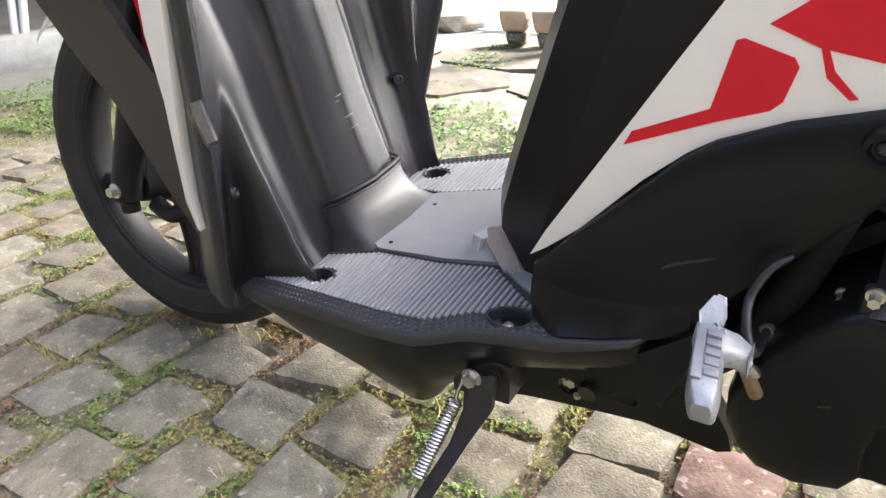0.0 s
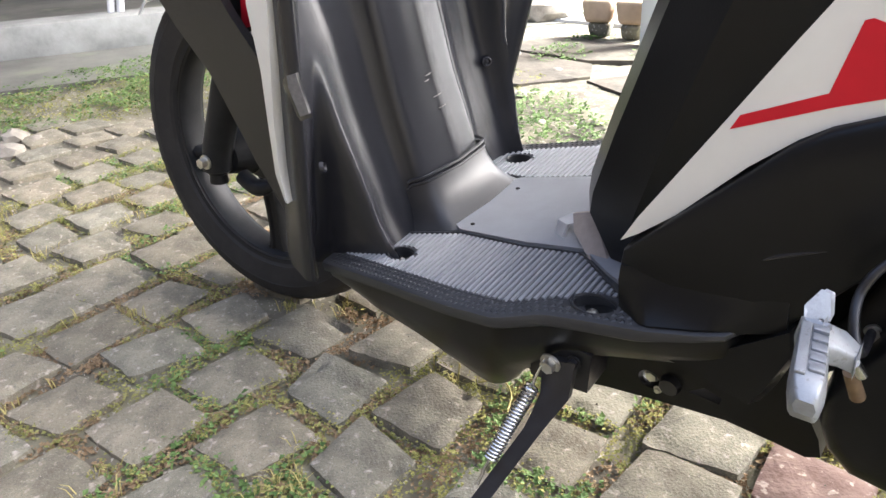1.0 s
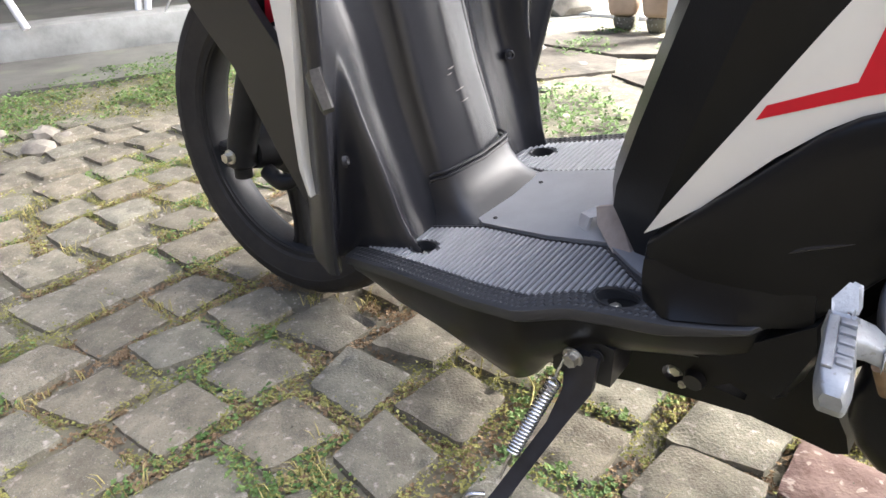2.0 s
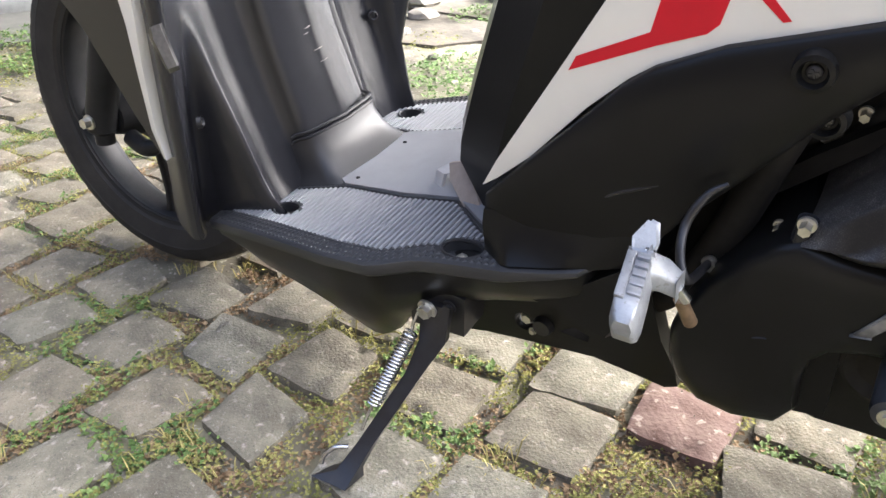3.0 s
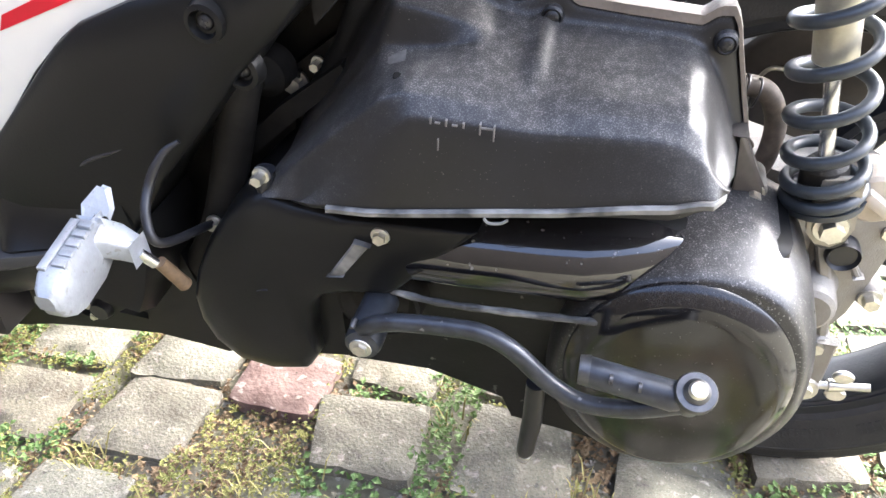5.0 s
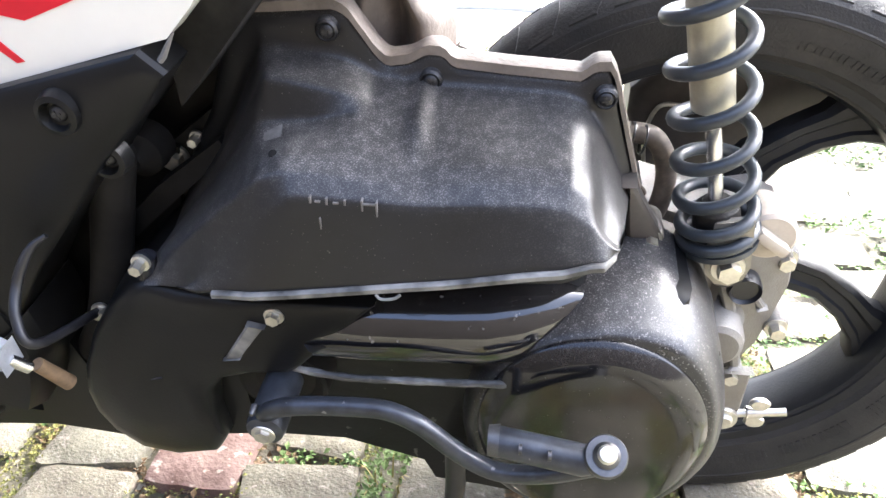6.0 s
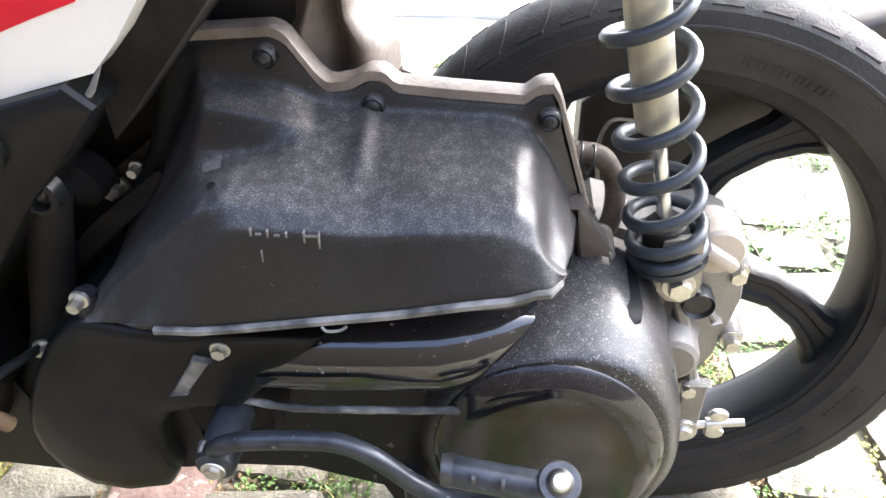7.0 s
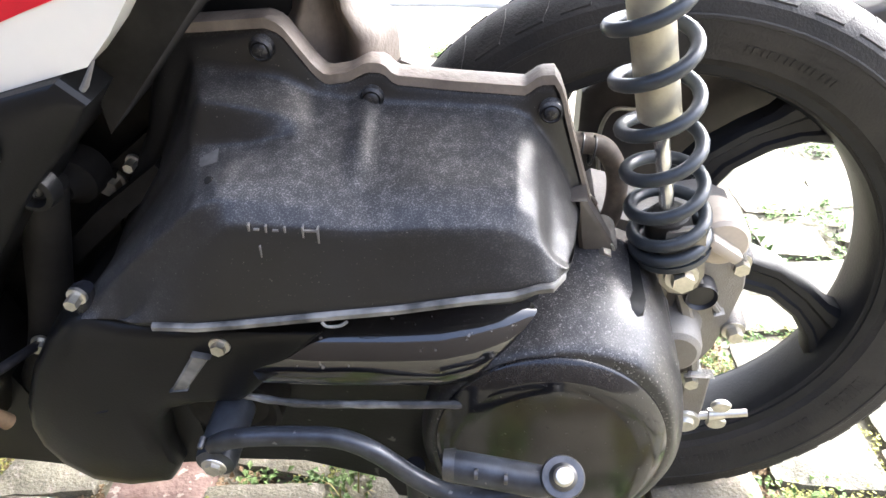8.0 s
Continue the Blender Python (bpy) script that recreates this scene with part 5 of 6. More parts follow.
# gearbox end with filler cap, shock lug and brake lever
GO = [(0.555, 0.335), (0.575, 0.352), (0.60, 0.345), (0.625, 0.338), (0.655, 0.345), (0.676, 0.335), (0.69, 0.31), (0.694, 0.28), (0.69, 0.25), (0.684, 0.215), (0.672, 0.188), (0.655, 0.176), (0.63, 0.185), (0.60, 0.20), (0.56, 0.22)]
gear = part("gearbox_case", shell(GO, (0.635, 0.262), [(1.0, 0.03), (1.0, -0.005), (0.985, -0.014), (0.94, -0.02), (0.6, -0.024)]), M_ALU, scooter, "grimy cast aluminium gearbox", 30)
part("gearbox_neck", loft([[(0.556, -0.06, 0.30), (0.556, -0.06, 0.345), (0.556, -0.0, 0.352), (0.556, -0.0, 0.29)], [(0.59, -0.045, 0.285), (0.59, -0.045, 0.332), (0.59, 0.0, 0.34), (0.59, 0.0, 0.28)], [(0.64, -0.022, 0.25), (0.64, -0.022, 0.31), (0.64, 0.0, 0.32), (0.64, 0.0, 0.25)]], w=0.006), M_ALU, gear)
part("bearing_boss", move(disc([(0, -0.055), (0.017, -0.055), (0.021, -0.052), (0.0225, -0.047), (0.024, -0.028), (0.029, -0.02), (0, -0.02)], 36), Matrix.Translation((0.640, 0, 0.243))), M_ALU, gear)
part("boss_rib", loft([[(0.632, -0.03, 0.30), (0.641, -0.03, 0.30), (0.641, -0.015, 0.30), (0.632, -0.015, 0.30)], [(0.652, -0.038, 0.245), (0.662, -0.036, 0.245), (0.662, -0.015, 0.245), (0.652, -0.015, 0.245)], [(0.664, -0.034, 0.20), (0.672, -0.032, 0.20), (0.672, -0.015, 0.20), (0.664, -0.015, 0.20)]], w=0.002), M_ALU, gear)
part("boss_rib", loft([[(0.648, -0.034, 0.298), (0.654, -0.034, 0.298), (0.654, -0.015, 0.298), (0.648, -0.015, 0.298)], [(0.672, -0.03, 0.262), (0.678, -0.028, 0.262), (0.678, -0.012, 0.262), (0.672, -0.012, 0.262)]], w=0.0015), M_ALU, gear)
part("case_hole", disc([(0, -0.0345), (0.0095, -0.0345), (0.0115, -0.0375), (0.0125, -0.034), (0.0125, -0.02), (0, -0.02)], 24, (0.656, 0, 0.285)), M_STEELBLACK, gear)
part("filler_cap", move(disc([(0, -0.052), (0.016, -0.052), (0.0185, -0.0495), (0.0185, -0.034), (0.014, -0.03), (0.014, -0.015), (0, -0.015)], 30), Matrix.Translation((0.655, 0.0, 0.347))), M_CREAM, gear, "cream plastic oil filler cap")
part("cap_grip", move(box(-0.0135, 0.0135, -0.061, -0.05, -0.0045, 0.0045, 0.003), pose(0.655, 0, 0.347, 0, 35, 0)), M_CREAM, gear)
for x, z, y in ((0.692, 0.238, -0.018), (0.576, 0.345, -0.055), (0.684, 0.302, -0.012), (0.668, 0.184, -0.02)):
    part("gearbox_bolt", hexbolt((x, y - 0.004, z), 0.0062, 0.009), M_ZINC, gear, "zinc gearbox bolt")
    part("bolt_boss", disc([(0, -0.006), (0.009, -0.006), (0.0105, -0.002), (0.011, 0.02), (0, 0.02)], 24, (x, y + 0.002, z)), M_ALU, gear)
part("hanger_bracket", loft([[(0.553, -0.078, 0.40), (0.558, -0.078, 0.40), (0.558, -0.06, 0.40), (0.553, -0.06, 0.40)], [(0.558, -0.07, 0.365), (0.574, -0.066, 0.368), (0.574, -0.05, 0.368), (0.558, -0.05, 0.365)], [(0.563, -0.062, 0.338), (0.588, -0.058, 0.342), (0.588, -0.045, 0.342), (0.563, -0.045, 0.338)]], w=0.003), M_SILENCER, gear)
lever = part("brake_lever", loft([[(0.664, -0.028, 0.19), (0.684, -0.028, 0.19), (0.684, -0.022, 0.19), (0.664, -0.022, 0.19)], [(0.662, -0.03, 0.148), (0.684, -0.03, 0.148), (0.684, -0.024, 0.148), (0.662, -0.024, 0.148)], [(0.664, -0.03, 0.125), (0.680, -0.03, 0.125), (0.680, -0.024, 0.125), (0.664, -0.024, 0.125)]], w=0.002), M_ALU, scooter, "bright rear brake lever with wing nut")
part("lever_eye", disc([(0, -0.037), (0.0065, -0.037), (0.0085, -0.0345), (0.0085, -0.033), (0.0125, -0.033), (0.0135, -0.03), (0.0135, -0.022), (0, -0.022)], 28, (0.671, 0, 0.135)), M_ZINC, lever)
part("adjuster_rod", tube([(0.671, -0.028, 0.137), (0.722, -0.028, 0.146)], 0.0034, 12), M_ZINC, lever)
part("wing_nut", loft([[(0.69, -0.028 + 0.006 * math.cos(a), 0.141 + 0.006 * math.sin(a)) for a in np.linspace(0, 2 * math.pi, 12, endpoint=False)], [(0.703, -0.028 + 0.005 * math.cos(a), 0.143 + 0.005 * math.sin(a)) for a in np.linspace(0, 2 * math.pi, 12, endpoint=False)]]), M_ZINC, lever)
for s in (-1, 1):
    part("nut_wing", move(disc([(0, -0.003), (0.0075, -0.0025), (0.009, 0), (0.0075, 0.0025), (0, 0.003)], 20), Matrix.Translation((0.699, -0.028, 0.1425 + s * 0.011)) @ Matrix.Diagonal((1.0, 1, 0.75, 1))), M_ZINC, lever)
part("breather_hose", tube(spline([(0.548, -0.03, 0.408), (0.560, -0.025, 0.407), (0.576, -0.022, 0.400), (0.586, -0.022, 0.378), (0.585, -0.024, 0.35), (0.575, -0.026, 0.33)], 6), 0.0072, 14), M_HOSE, scooter, "dusty rubber breather hose")
for dx in (0.0, 0.008):
    part("hose_clip", tube([(0.558 + dx + 0.0088 * math.sin(a) * 0.2, -0.031 + 0.0092 * math.cos(a), 0.407 - 0.25 * dx + 0.0092 * math.sin(a)) for a in np.linspace(0, 2 * math.pi, 19)], 0.0009, 6), M_STEELBLACK, scooter)
part("thin_cable", tube(spline([(0.556, -0.045, 0.40), (0.562, -0.047, 0.385), (0.57, -0.047, 0.375), (0.565, -0.045, 0.368), (0.572, -0.04, 0.36)], 6), 0.0014, 8), M_HOSE, scooter)

# shock absorber
SH0, SH1 = Vector((0.6305, -0.05, 0.306)), Vector((0.573, -0.05, 0.56))
d = SH1 - SH0
shock = part("shock_absorber", tube([SH0 + d * 0.53, SH0 + d * 0.535, SH0 + d * 1.12], [0.0115, 0.0128, 0.0128], 28), M_DAMPER, scooter, "champagne shock absorber with black coil spring")
part("piston_rod", tube([SH0 + d * 0.15, SH0 + d * 0.56], 0.0048, 16), M_STEEL, shock, "polished piston rod")
part("bump_stop", tube([SH0 + d * 0.19, SH0 + d * 0.2, SH0 + d * 0.25, SH0 + d * 0.27], [0.014, 0.0155, 0.0145, 0.009], 22), M_RUBBER, shock)
axn = d.normalized()
s1 = Vector((0, 1, 0))
s2 = axn.cross(s1)
coil = []
h = 0.158
n = 26
k = 0
while h < 1.14:
    pitch = float(np.interp(h, [0.158, 0.19, 0.25, 0.36, 0.6, 1.2], [0.03, 0.045, 0.085, 0.115, 0.125, 0.13]))
    ph = 2 * math.pi * k / n
    coil.append(SH0 + d * h + (s1 * math.cos(ph) + s2 * math.sin(ph)) * 0.0232)
    h += pitch / n
    k += 1
part("coil_spring", tube(coil, 0.0043, 12), M_SPRING, shock, "black coil spring", 60)
part("spring_seat", tube([SH0 + d * 0.125, SH0 + d * 0.14, SH0 + d * 0.16], [0.018, 0.026, 0.027], 28), M_SPRING, shock)
part("shock_clevis", loft([[(0.614, y, 0.367), (0.636, y, 0.371), (0.6415, y, 0.334), (0.639, y, 0.324), (0.632, y, 0.318), (0.623, y, 0.319), (0.6155, y, 0.327), (0.614, y, 0.336)] for y in (-0.068, -0.0625)], w=0.001), M_CLEVIS, shock, "zinc-plated clevis plate")
part("clevis_bolt", hexbolt((0.628, -0.069, 0.333), 0.0078, 0.008), M_ZINC, shock, "large zinc clevis bolt")
part("clevis_core", tube([(0.6315, -0.062, 0.3225), (0.6315, -0.02, 0.3225)], 0.012, 18), M_STEELBLACK, shock)

# silencer on the far side, seen through the wheel
part("silencer", shell([(0.575, 0.36), (0.60, 0.385), (0.74, 0.42), (0.83, 0.45), (0.83, 0.38), (0.765, 0.325), (0.69, 0.283), (0.60, 0.262), (0.575, 0.28)], (0.69, 0.35), [(0.9, 0.20), (1.0, 0.18), (1.0, 0.135), (0.96, 0.13), (0.9, 0.128)]), M_SILENCER, scooter, "brown-black exhaust silencer with bright edge")
part("silencer_edge", tube([(0.765, 0.13, 0.324), (0.69, 0.13, 0.282), (0.60, 0.13, 0.262)], 0.003, 10), M_ZINC, scooter)
part("silencer_strap", tube(spline([(0.598, 0.125, 0.27), (0.592, 0.125, 0.32), (0.60, 0.125, 0.348), (0.62, 0.125, 0.35)], 5), 0.002, 8), M_ZINC, scooter)
# ---- ground: one uneven sheet to the horizon, pavers, joints with moss, weeds ----
def spread(lo, hi, step, far):
    """Grid lines: even between lo and hi, then ever wider out to far."""
    mid = list(np.arange(lo, hi + 1e-9, step))
    a, b, s = lo, hi, step
    left, right = [], []
    while b < far:
        s *= 1.35
        a, b = a - s, b + s
        left.append(a)
        right.append(b)
    return left[::-1] + mid + right


def soil_z(x, y):
    v = Vector((x * 9, y * 9, 0.3))
    return -0.0142 + 0.006 * noise.noise(v) + 0.004 * noise.noise(v * 4.1) + 0.0025 * noise.noise(v * 11.0) + (0.012 * noise.noise(Vector((x * 2.2, y * 2.2, 4))) + 0.008 if y > 0.55 else 0.0)


gx, gy = spread(-1.5, 1.05, 0.014, 90), spread(-0.62, 1.9, 0.016, 90)
verts = [(x, y, soil_z(x, y)) for x in gx for y in gy]
ny = len(gy)
faces = [(i * ny + j, (i + 1) * ny + j, (i + 1) * ny + j + 1, i * ny + j + 1) for i in range(len(gx) - 1) for j in range(ny - 1)]
me = bpy.data.meshes.new("ground")
me.from_pydata(verts, [], faces)
for f in me.polygons:
    f.use_smooth = True
me.materials.append(M_SOIL)
ground = tagged(new("ground", me), "uneven mossy soil ground with rubble", "ground", kind="structure")

# pavers stand in columns along y, each column with its own offset
COLS = [(-1.99, -0.20), (-1.86, -0.15), (-1.73, -0.21), (-1.60, -0.17), (-1.46, -0.22), (-1.32, -0.16), (-1.19, -0.20), (-1.055, -0.16), (-0.915, -0.213), (-0.765, -0.192), (-0.635, -0.293), (-0.502, -0.253), (-0.368, -0.186), (-0.24, -0.153), (-0.084, -0.124), (0.050, -0.120), (0.163, -0.017), (0.287, -0.088), (0.440, -0.066), (0.586, -0.068),
        (0.72, -0.10), (0.85, -0.06), (0.98, -0.12), (1.11, -0.09)]
rnd = random.Random(4)


def paver_mesh(k):
    """A worn block: an uneven top, rounded and chipped edges, sides into the ground."""
    r = random.Random(90 + k)
    hx, hy = 0.0510 + r.uniform(-0.003, 0.004), 0.0520 + r.uniform(-0.004, 0.005)
    off = [(r.uniform(-0.013, 0.013), r.uniform(-0.013, 0.013)) for _ in range(4)]
    n = 11
    bm = bmesh.new()
    grid = []
    for i in range(n):
        row = []
        for j in range(n):
            u, v = -1 + 2 * i / (n - 1), -1 + 2 * j / (n - 1)
            w = [(1 - u) * (1 - v) / 4, (1 + u) * (1 - v) / 4, (1 + u) * (1 + v) / 4, (1 - u) * (1 + v) / 4]
            x = u * hx + sum(a * o[0] for a, o in zip(w, off))
            y = v * hy + sum(a * o[1] for a, o in zip(w, off))
            e = max(abs(u), abs(v))
            q = noise.noise(Vector((x * 70 + 13 * k, y * 70, k * 1.7)))
            if e > 0.99:
                c = 0.975 if abs(u) > 0.99 and abs(v) > 0.99 else 1.0
                x, y = x * c * (1 + 0.035 * q), y * c * (1 + 0.035 * q)
            chip = max(0.0, noise.noise(Vector((x * 34, y * 34, 5.1 * k))) - 0.12)
            z = 0.0014 * q + 0.0018 * noise.noise(Vector((x * 25, y * 25, k))) + 0.0008 * noise.noise(Vector((x * 160, y * 160, k))) - (0.0042 + 0.0025 * q if e > 0.99 else (0.0012 + 0.020 * chip) if e > 0.75 else 0.004 * chip)
            row.append(bm.verts.new((x, y, z)))
        grid.append(row)
    for i in range(n - 1):
        for j in range(n - 1):
            bm.faces.new((grid[i][j], grid[i + 1][j], grid[i + 1][j + 1], grid[i][j + 1]))
    rim = [grid[i][0] for i in range(n)] + [grid[n - 1][j] for j in range(1, n)] + [grid[i][n - 1] for i in range(n - 2, -1, -1)] + [grid[0][j] for j in range(n - 2, 0, -1)]
    low = [bm.verts.new((p.co.x * 1.03, p.co.y * 1.03, -0.045)) for p in rim]
    for i in range(len(rim)):
        j = (i + 1) % len(rim)
        bm.faces.new((rim[i], low[i], low[j], rim[j]))
    bmesh.ops.recalc_face_normals(bm, faces=bm.faces)
    m = bpy.data.meshes.new("paver")
    bm.to_mesh(m)
    bm.free()
    for f in m.polygons:
        f.use_smooth = True
    m.set_sharp_from_angle(angle=radians(38))
    return m


MESHES = []
for k in range(12):
    m = paver_mesh(k)
    m.materials.append(M_STONE)
    MESHES.append(m)
brick_mesh = paver_mesh(20)
brick_mesh.materials.append(M_BRICK)
PAVED = []
for x, y0 in COLS:
    for k in range(-4, 7):
        y = y0 + 0.131 * k + rnd.uniform(-0.007, 0.007)
        xx = x + rnd.uniform(-0.006, 0.006)
        if (abs(x - 0.163) < 0.01 and k == -1) or (y > 0.42 and x < -0.1) or (rnd.random() < 0.12 and y > 0.25):
            continue
        red = abs(x - 0.163) < 0.01 and k == 0
        size = 1.22 if abs(x + 0.915) < 0.01 else 0.94 if red else 1.0
        turn = rnd.uniform(-0.09, 0.09)
        z = rnd.uniform(-0.004, 0.003)
        m = pose(xx, y, z, rnd.uniform(-1.6, 1.6), rnd.uniform(-1.6, 1.6), math.degrees(turn)) @ Matrix.Diagonal((size * rnd.uniform(0.97, 1.06), size * rnd.uniform(0.97, 1.08), 1, 1))
        PAVED.append((xx, y, turn, 0.0540 * size))
        ob = new("brick" if red else "paver", brick_mesh if red else MESHES[rnd.randrange(12)])
        ob.parent = ground
        ob.matrix_basis = m


def on_paver(x, y, grow=0.0):
    for px_, py_, a, h in PAVED:
        if abs(x - px_) < 0.09 and abs(y - py_) < 0.09:
            c, s = math.cos(-a), math.sin(-a)
            u, v = (x - px_) * c - (y - py_) * s, (x - px_) * s + (y - py_) * c
            if abs(u) < h + grow and abs(v) < h + grow:
                return True
    return False


def leaf_field(name, count, region, size, material, label, lift, keep, seed, blade=False, spread_out=1.0):
    """Many small leaves or blades, scattered by a noise of clumps, as one object of stuff."""
    r = random.Random(seed)
    V, Fc = [], []
    made, tries = 0, 0
    while made < count and tries < count * 40:
        tries += 1
        x, y = r.uniform(region[0], region[1]), r.uniform(region[2], region[3])
        if not keep(x, y, r):
            continue
        made += 1
        z = soil_z(x, y)
        n = r.randint(2, 4) if not blade else r.randint(2, 4)
        for _ in range(n):
            a = r.uniform(0, 2 * math.pi)
            L = size * r.uniform(0.55, 1.3)
            ca, sa = math.cos(a), math.sin(a)
            ox, oy = x + r.gauss(0, size * 0.5 * spread_out), y + r.gauss(0, size * 0.5 * spread_out)
            h = z + lift * r.uniform(0.1, 1.0)
            b = len(V)
            if blade:
                w = 0.0009
                up = L * r.uniform(0.5, 1.1)
                out = L * r.uniform(0.3, 0.9)
                V += [(ox - sa * w, oy + ca * w, z - 0.002), (ox + sa * w, oy - ca * w, z - 0.002), (ox + ca * out * 0.5 + sa * w * 0.8, oy + sa * out * 0.5 - ca * w * 0.8, z + up * 0.75), (ox + ca * out * 0.5 - sa * w * 0.8, oy + sa * out * 0.5 + ca * w * 0.8, z + up * 0.75), (ox + ca * out, oy + sa * out, z + up * r.uniform(0.7, 1.0))]
                Fc += [(b, b + 1, b + 2, b + 3), (b + 3, b + 2, b + 4)]
            else:
                w = L * r.uniform(0.28, 0.42)
                t1, t2 = r.uniform(-0.25, 0.5) * L, r.uniform(-0.3, 0.45) * L
                V += [(ox, oy, h), (ox + ca * L * 0.5 - sa * w, oy + sa * L * 0.5 + ca * w, h + t1), (ox + ca * L, oy + sa * L, h + t2), (ox + ca * L * 0.5 + sa * w, oy + sa * L * 0.5 - ca * w, h + t1 * 0.7), (ox + ca * L * 0.5, oy + sa * L * 0.5, h + t1 * 0.85 - w * 0.25)]
                Fc += [(b, b + 4, b + 1), (b + 4, b + 2, b + 1), (b, b + 3, b + 4), (b + 4, b + 3, b + 2)]
    me = bpy.data.meshes.new(name)
    me.from_pydata(V, [], Fc)
    me.materials.append(material)
    return tagged(new(name, me), label, "plants", kind="stuff")


def clump(x, y, scale, off):
    return noise.noise(Vector((x * scale, y * scale, off)))


joint = lambda x, y: not on_paver(x, y, -0.004)
leaf_field("joint_moss", 17000, (-1.5, 0.95, -0.62, 0.5), 0.0052, M_MOSS, "yellow-green moss in the paver joints", 0.013, lambda x, y, r: clump(x, y, 5, 1) + 0.45 * clump(x, y, 17, 2) > -0.12 and joint(x, y), 1)
leaf_field("joint_weeds", 3600, (-1.5, 0.9, -0.62, 0.45), 0.0085, M_WEED, "small green weeds between the pavers", 0.014, lambda x, y, r: clump(x, y, 4.3, 9) > 0.12 and joint(x, y), 2)
leaf_field("dry_litter", 6500, (-1.3, 0.8, -0.55, 0.3), 0.0075, M_LITTER, "dry brown litter in the joints", 0.006, lambda x, y, r: clump(x, y, 6, 5) > -0.1 and not on_paver(x, y, 0.001), 3)
leaf_field("grass_blades", 420, (-1.4, 0.7, -0.5, 0.35), 0.026, M_STRAW, "thin yellow-green grass blades", 0.01, lambda x, y, r: clump(x, y, 7, 21) > 0.25 and joint(x, y), 4, blade=True, spread_out=0.25)
leaf_field("far_weeds", 6500, (-2.6, -0.3, -0.3, 2.6), 0.016, M_WEED, "low weeds and clover beyond the paving", 0.02, lambda x, y, r: (y > 0.45 and clump(x, y, 2.6, 14) > 0.0 and not (-1.05 < x < -0.55 and 1.2 < y < 1.6)) or (x < -1.95 and -0.1 + 0.25 * (x + 2.2) < y and clump(x, y, 3, 3) > -0.15), 5)
leaf_field("verge_moss", 5200, (-2.5, -1.0, -0.7, 1.4), 0.009, M_MOSS, "mossy verge beside the paving", 0.01, lambda x, y, r: (x < -1.85 or clump(x, y, 4, 31) > 0.05) and not on_paver(x, y, -0.004), 6)
leaf_field("rear_weeds", 3800, (-0.2, 1.9, 0.3, 1.9), 0.012, M_WEED, "low weeds behind the rear wheel", 0.012, lambda x, y, r: clump(x, y, 2.9, 44) > 0.16 and not on_paver(x, y, 0.0), 8)


# scattered rubble: small stones, each a thing
def stone(name, c, r, seed, material, flat=0.6):
    rr = random.Random(seed)
    bm = bmesh.new()
    bmesh.ops.create_icosphere(bm, subdivisions=2, radius=1)
    for v in bm.verts:
        n = 1 + 0.28 * noise.noise(v.co * 1.3 + Vector((seed, 0, 0))) + 0.12 * noise.noise(v.co * 3.5 + Vector((0, seed, 0)))
        v.co = Vector((v.co.x * r * n * 1.2, v.co.y * r * n, v.co.z * r * n * flat))
    ob = part(name, move(bm, pose(c[0], c[1], soil_z(c[0], c[1]) + r * flat * 0.55, 0, 0, rr.uniform(0, 360))), material, None, "", 25)
    return ob


for k, (x, y, r) in enumerate(((-1.93, 0.07, 0.035), (-1.86, 0.10, 0.022), (-2.05, -0.02, 0.03), (-1.80, 0.0, 0.04), (-0.95, 1.12, 0.021), (-1.22, 1.32, 0.029), (-1.02, 1.45, 0.019), (-0.75, 0.92, 0.013), (-0.62, 0.98, 0.015), (-1.45, 1.75, 0.08), (-1.30, 1.55, 0.05), (-0.5, 1.15, 0.013), (-0.85, 0.8, 0.011), (-1.6, 2.3, 0.12))):
    tagged(stone("stone", (x, y), r, 11 + k, M_RUBBLE), "pale rough stone on the mossy ground", "stone", "scattered stones")
rp = random.Random(17)
V, Fc = [], []
for _ in range(7000):
    x, y = rp.uniform(-1.2, 0.9), rp.uniform(-0.5, 0.75)
    if on_paver(x, y, 0.002) or noise.noise(Vector((x * 5, y * 5, 7))) < -0.15:
        continue
    r, z, a = 0.0009 + 0.0034 * rp.random() ** 2, soil_z(x, y), rp.uniform(0, 6)
    b = len(V)
    V += [(x + r * math.cos(a + q * 2.1) * rp.uniform(0.8, 1.2), y + r * math.sin(a + q * 2.1) * rp.uniform(0.8, 1.2), z - 0.001) for q in range(3)] + [(x + rp.uniform(-r, r) * 0.3, y + rp.uniform(-r, r) * 0.3, z + r)]
    Fc += [(b, b + 1, b + 3), (b + 1, b + 2, b + 3), (b + 2, b, b + 3)]
me = bpy.data.meshes.new("grit")
me.from_pydata(V, [], Fc)
me.materials.append(M_RUBBLE)
tagged(new("grit", me), "pale grit in the paver joints", "gravel", kind="stuff")

# pale crumbs and chips lying on the pavers
rc = random.Random(31)
V, Fc = [], []
for _ in range(900):
    x, y = rc.uniform(-1.5, 0.9), rc.uniform(-0.55, 0.4)
    r, a = 0.0006 + 0.0022 * rc.random() ** 3, rc.uniform(0, 6)
    z = 0.0005 if on_paver(x, y, -0.01) else soil_z(x, y)
    b = len(V)
    V += [(x + r * math.cos(a + q * 2.1) * rc.uniform(0.8, 1.4), y + r * math.sin(a + q * 2.1) * rc.uniform(0.8, 1.4), z - 0.001) for q in range(3)] + [(x, y, z + r * 0.8)]
    Fc += [(b, b + 1, b + 3), (b + 1, b + 2, b + 3), (b + 2, b, b + 3)]
me = bpy.data.meshes.new("crumbs")
me.from_pydata(V, [], Fc)
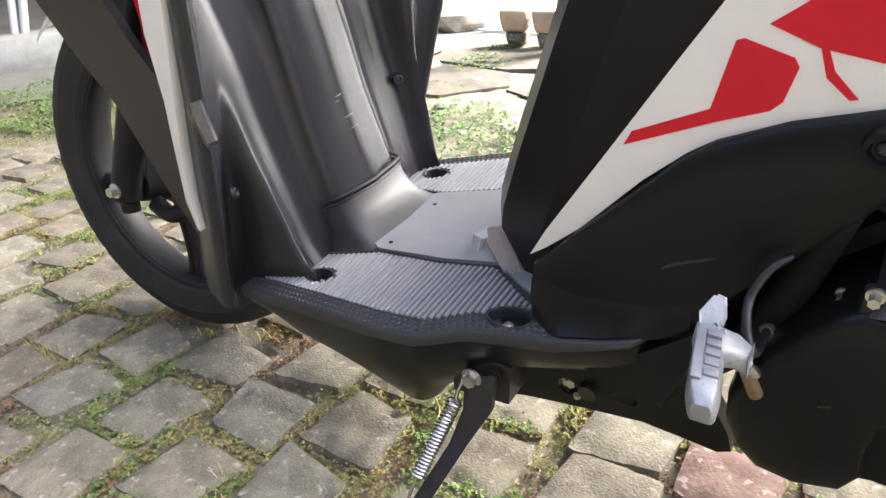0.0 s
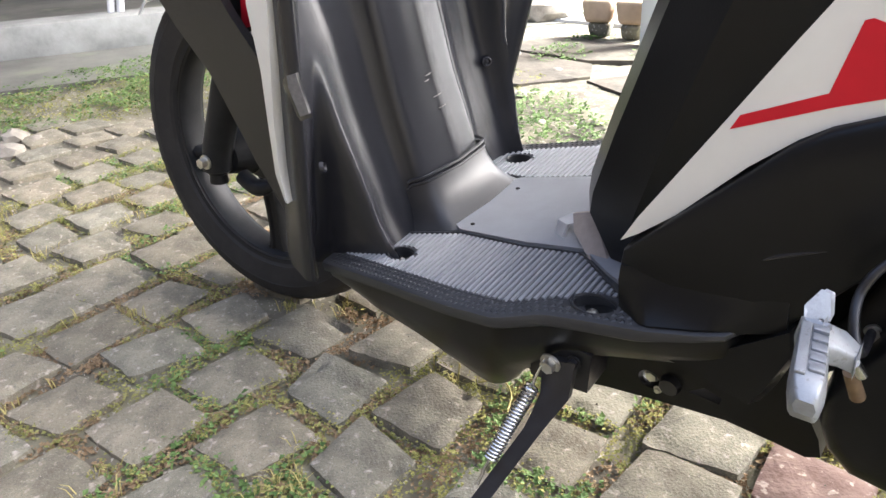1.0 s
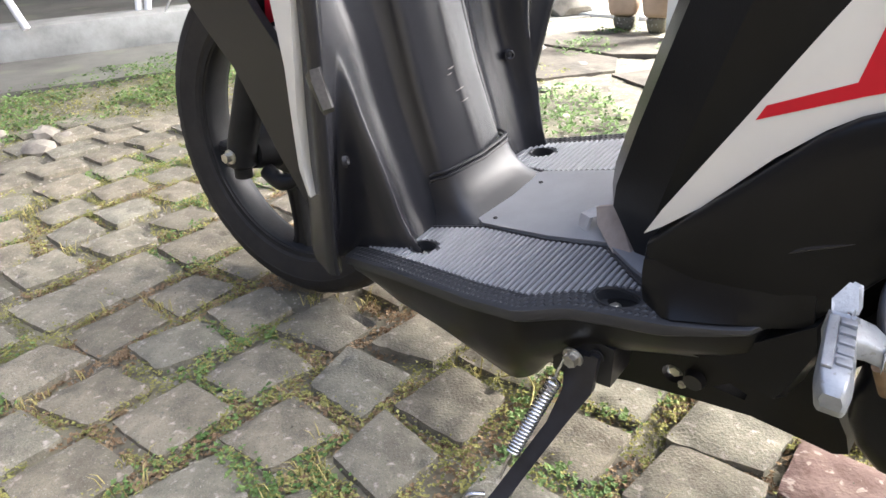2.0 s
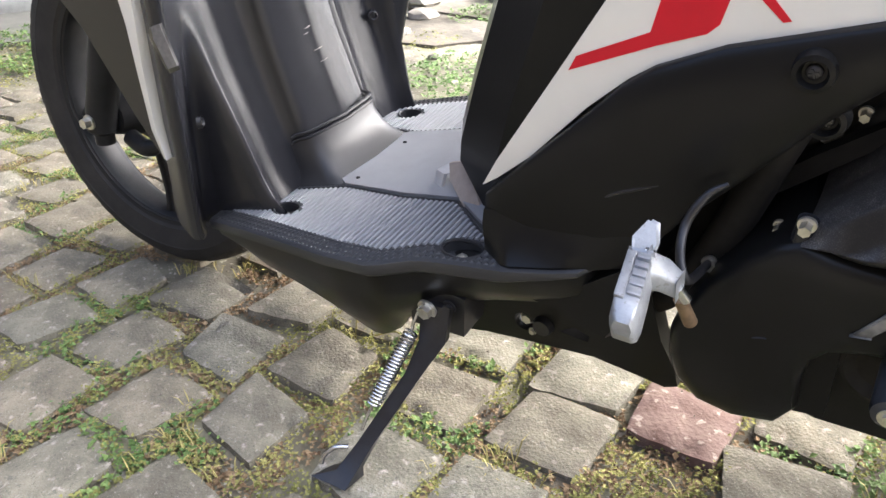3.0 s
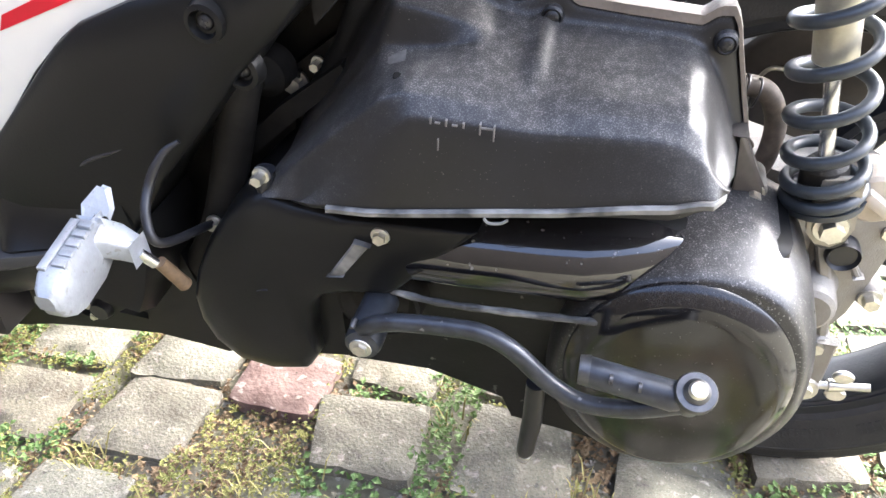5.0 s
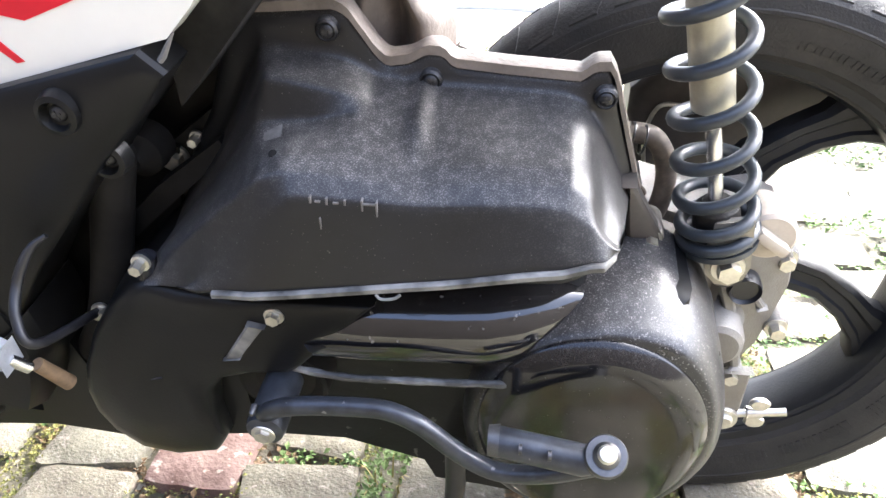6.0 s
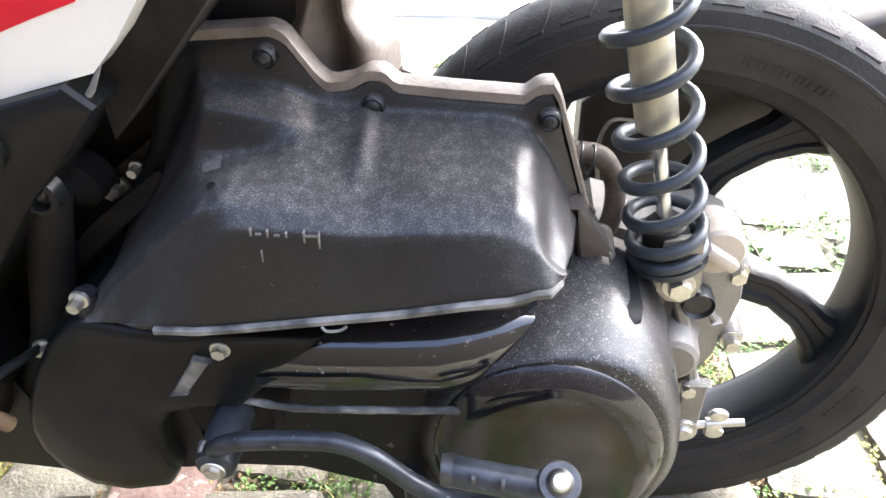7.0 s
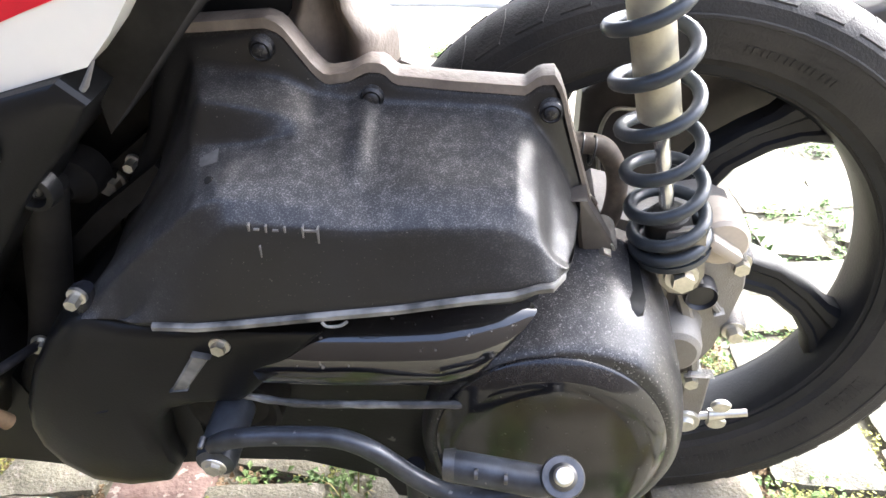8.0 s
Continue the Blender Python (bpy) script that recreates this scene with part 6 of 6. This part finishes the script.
me.materials.append(M_RUBBLE)
tagged(new("crumbs", me), "pale crumbs and grit on the pavers", "gravel", kind="stuff")

# fallen twig by the stand
twig = part("twig", tube(spline([(-0.215, -0.085, 0.002), (-0.19, -0.07, 0.008), (-0.165, -0.085, 0.007), (-0.15, -0.115, 0.004)], 6), 0.0012, 6), M_STRAW)
tagged(twig, "thin dry curved twig on the pavers", "twig")

# broken concrete slabs behind, a pale one, and a garden edge with tan blocks and a white post
def slab(ol, z, thick, material, name, label):
    bm = bmesh.new()
    a = [bm.verts.new((x, y, z + 0.004 * math.sin(9 * x + 5 * y))) for x, y in ol]
    b = [bm.verts.new((x, y, z - thick)) for x, y in ol]
    bm.faces.new(a)
    bm.faces.new(b[::-1])
    for i in range(len(a)):
        bm.faces.new((a[i], a[(i + 1) % len(a)], b[(i + 1) % len(a)], b[i]))
    return tagged(part(name, bev(bm, 0.006), material), label, "slab", "broken slabs")


slab([(-1.35, 1.18), (-1.02, 1.22), (-0.88, 1.42), (-0.96, 1.58), (-1.3, 1.62), (-1.5, 1.4)], 0.003, 0.05, M_CRACKED, "broken_slab", "cracked brownish concrete slab in the weeds")
slab([(-1.45, 1.66), (-1.0, 1.62), (-0.72, 1.72), (-0.8, 1.9), (-1.3, 1.95)], 0.004, 0.05, M_CRACKED, "broken_slab", "cracked brownish concrete slab in the weeds")
slab([(-0.86, 1.36), (-0.62, 1.22), (-0.30, 1.28), (-0.28, 1.56), (-0.66, 1.6)], 0.006, 0.05, M_CRACKED, "broken_slab", "cracked brownish concrete slab in the weeds")


def rounded_block(name, c, w, d, h, material, label):
    bm = bmesh.new()
    bmesh.ops.create_cube(bm, size=1)
    for v in bm.verts:
        t = 1.0 if v.co.z > 0 else 0.8
        v.co = Vector((v.co.x * w * t, v.co.y * d * t, v.co.z * h))
    bev(bm, 0.018, 3)
    return tagged(part(name, move(bm, pose(*c, 0, 0, 12)), material), label, "planter")


for x in (-1.17, -1.03):
    pl = rounded_block("planter", (x, 2.02 + 0.05 * (x + 1.1), 0.105), 0.125, 0.12, 0.09, M_TANBLOCK, "tan clay planter block on a green brick foot")
    foot = rounded_block("foot", (x, 2.03, 0.03), 0.09, 0.10, 0.06, M_SOIL, "dark mossy brick foot")
    foot.parent = pl
# the post is carried up out of view to meet the added roof
post = part("white_post", box(-0.945, -0.865, 1.90, 1.98, -0.02, 2.9, 0.008), M_WHITEWALL)
tagged(post, "white painted square post", "post")
# pale slab out of view, added to brighten reflections in the leg shield
yard = part("yard", box(-2.0, 9, 2.25, 11.8, -0.06, 0.012, 0.004), M_WHITEWALL)
tagged(yard, "pale slab out of view, added as a reflector", "pavement", kind="structure")
edge = part("edge_wall", box(-6, 12, 11.8, 12.0, -0.05, 0.6, 0.02), M_WHITEWALL)
tagged(edge, "low white garden wall", "wall", kind="structure")

# concrete apron, kerb beam and porch beyond the verge
TURN_K = -28.8
apron = part("apron", move(box(-0.62, 0.0, -6, 6, -0.06, 0.002, 0.0), pose(-2.98, 0.76, 0.0, 0, 0, TURN_K) @ Matrix.Translation((0.62, 0, 0))), M_APRON)
tagged(apron, "stained grey concrete apron", "pavement", kind="structure")
kerb = part("kerb", move(box(-0.2, 0.0, -6, 6, -0.03, 0.135, 0.02), pose(-2.98, 0.76, 0.0, 0, 0, TURN_K)), M_KERB)
tagged(kerb, "whitewashed concrete kerb beam", "kerb", kind="structure")
porch = part("porch_floor", move(box(-3.5, -0.2, -6, 6, -0.03, 0.06, 0.0), pose(-2.98, 0.76, 0.0, 0, 0, TURN_K)), M_APRON)
tagged(porch, "dark grey porch floor", "floor", kind="structure")
porch_wall = part("wall_porch", move(box(-3.7, -3.5, -6, 6, -0.03, 2.6, 0.0), pose(-2.98, 0.76, 0.0, 0, 0, TURN_K)), M_DARKWALL)
tagged(porch_wall, "dark porch wall", "wall", kind="structure")
porch_roof = part("porch_roof", move(box(-3.7, 0.5, -6, 6, 2.6, 2.7, 0.0), pose(-2.98, 0.76, 0.0, 0, 0, TURN_K)), M_DARKWALL)
tagged(porch_roof, "flat porch roof", "roof", kind="structure")
for a, b in (((-3.06, 0.52, 0.13), (-3.30, 0.40, 0.75)), ((-3.02, 0.98, 0.06), (-2.98, 1.10, 0.85)), ((-2.99, 1.02, 0.13), (-2.93, 1.14, 0.85))):
    leg = part("pipe_leg", tube([a, b], 0.016, 12), M_WHITEWALL)
    tagged(leg, "slanting white painted pipe leg on the kerb", "pipe", "white pipe legs")

# roof slab beyond the scooter, out of view, added to keep the sun off it
roof = part("roof", box(-5.2, 2.85, 0.5, 3.25, 2.9, 3.0, 0.0), M_WALL)
tagged(roof, "plain roof slab out of view, added to block the sun", "roof", kind="structure")
# dark wall behind the camera, added so that the plastics reflect dark
wall = part("wall_house", box(-9, 9, -1.95, -1.75, -0.05, 1.45, 0.0), M_BACKDROP)
tagged(wall, "plain dark wall behind the camera, added for dark reflections", "wall", kind="structure")
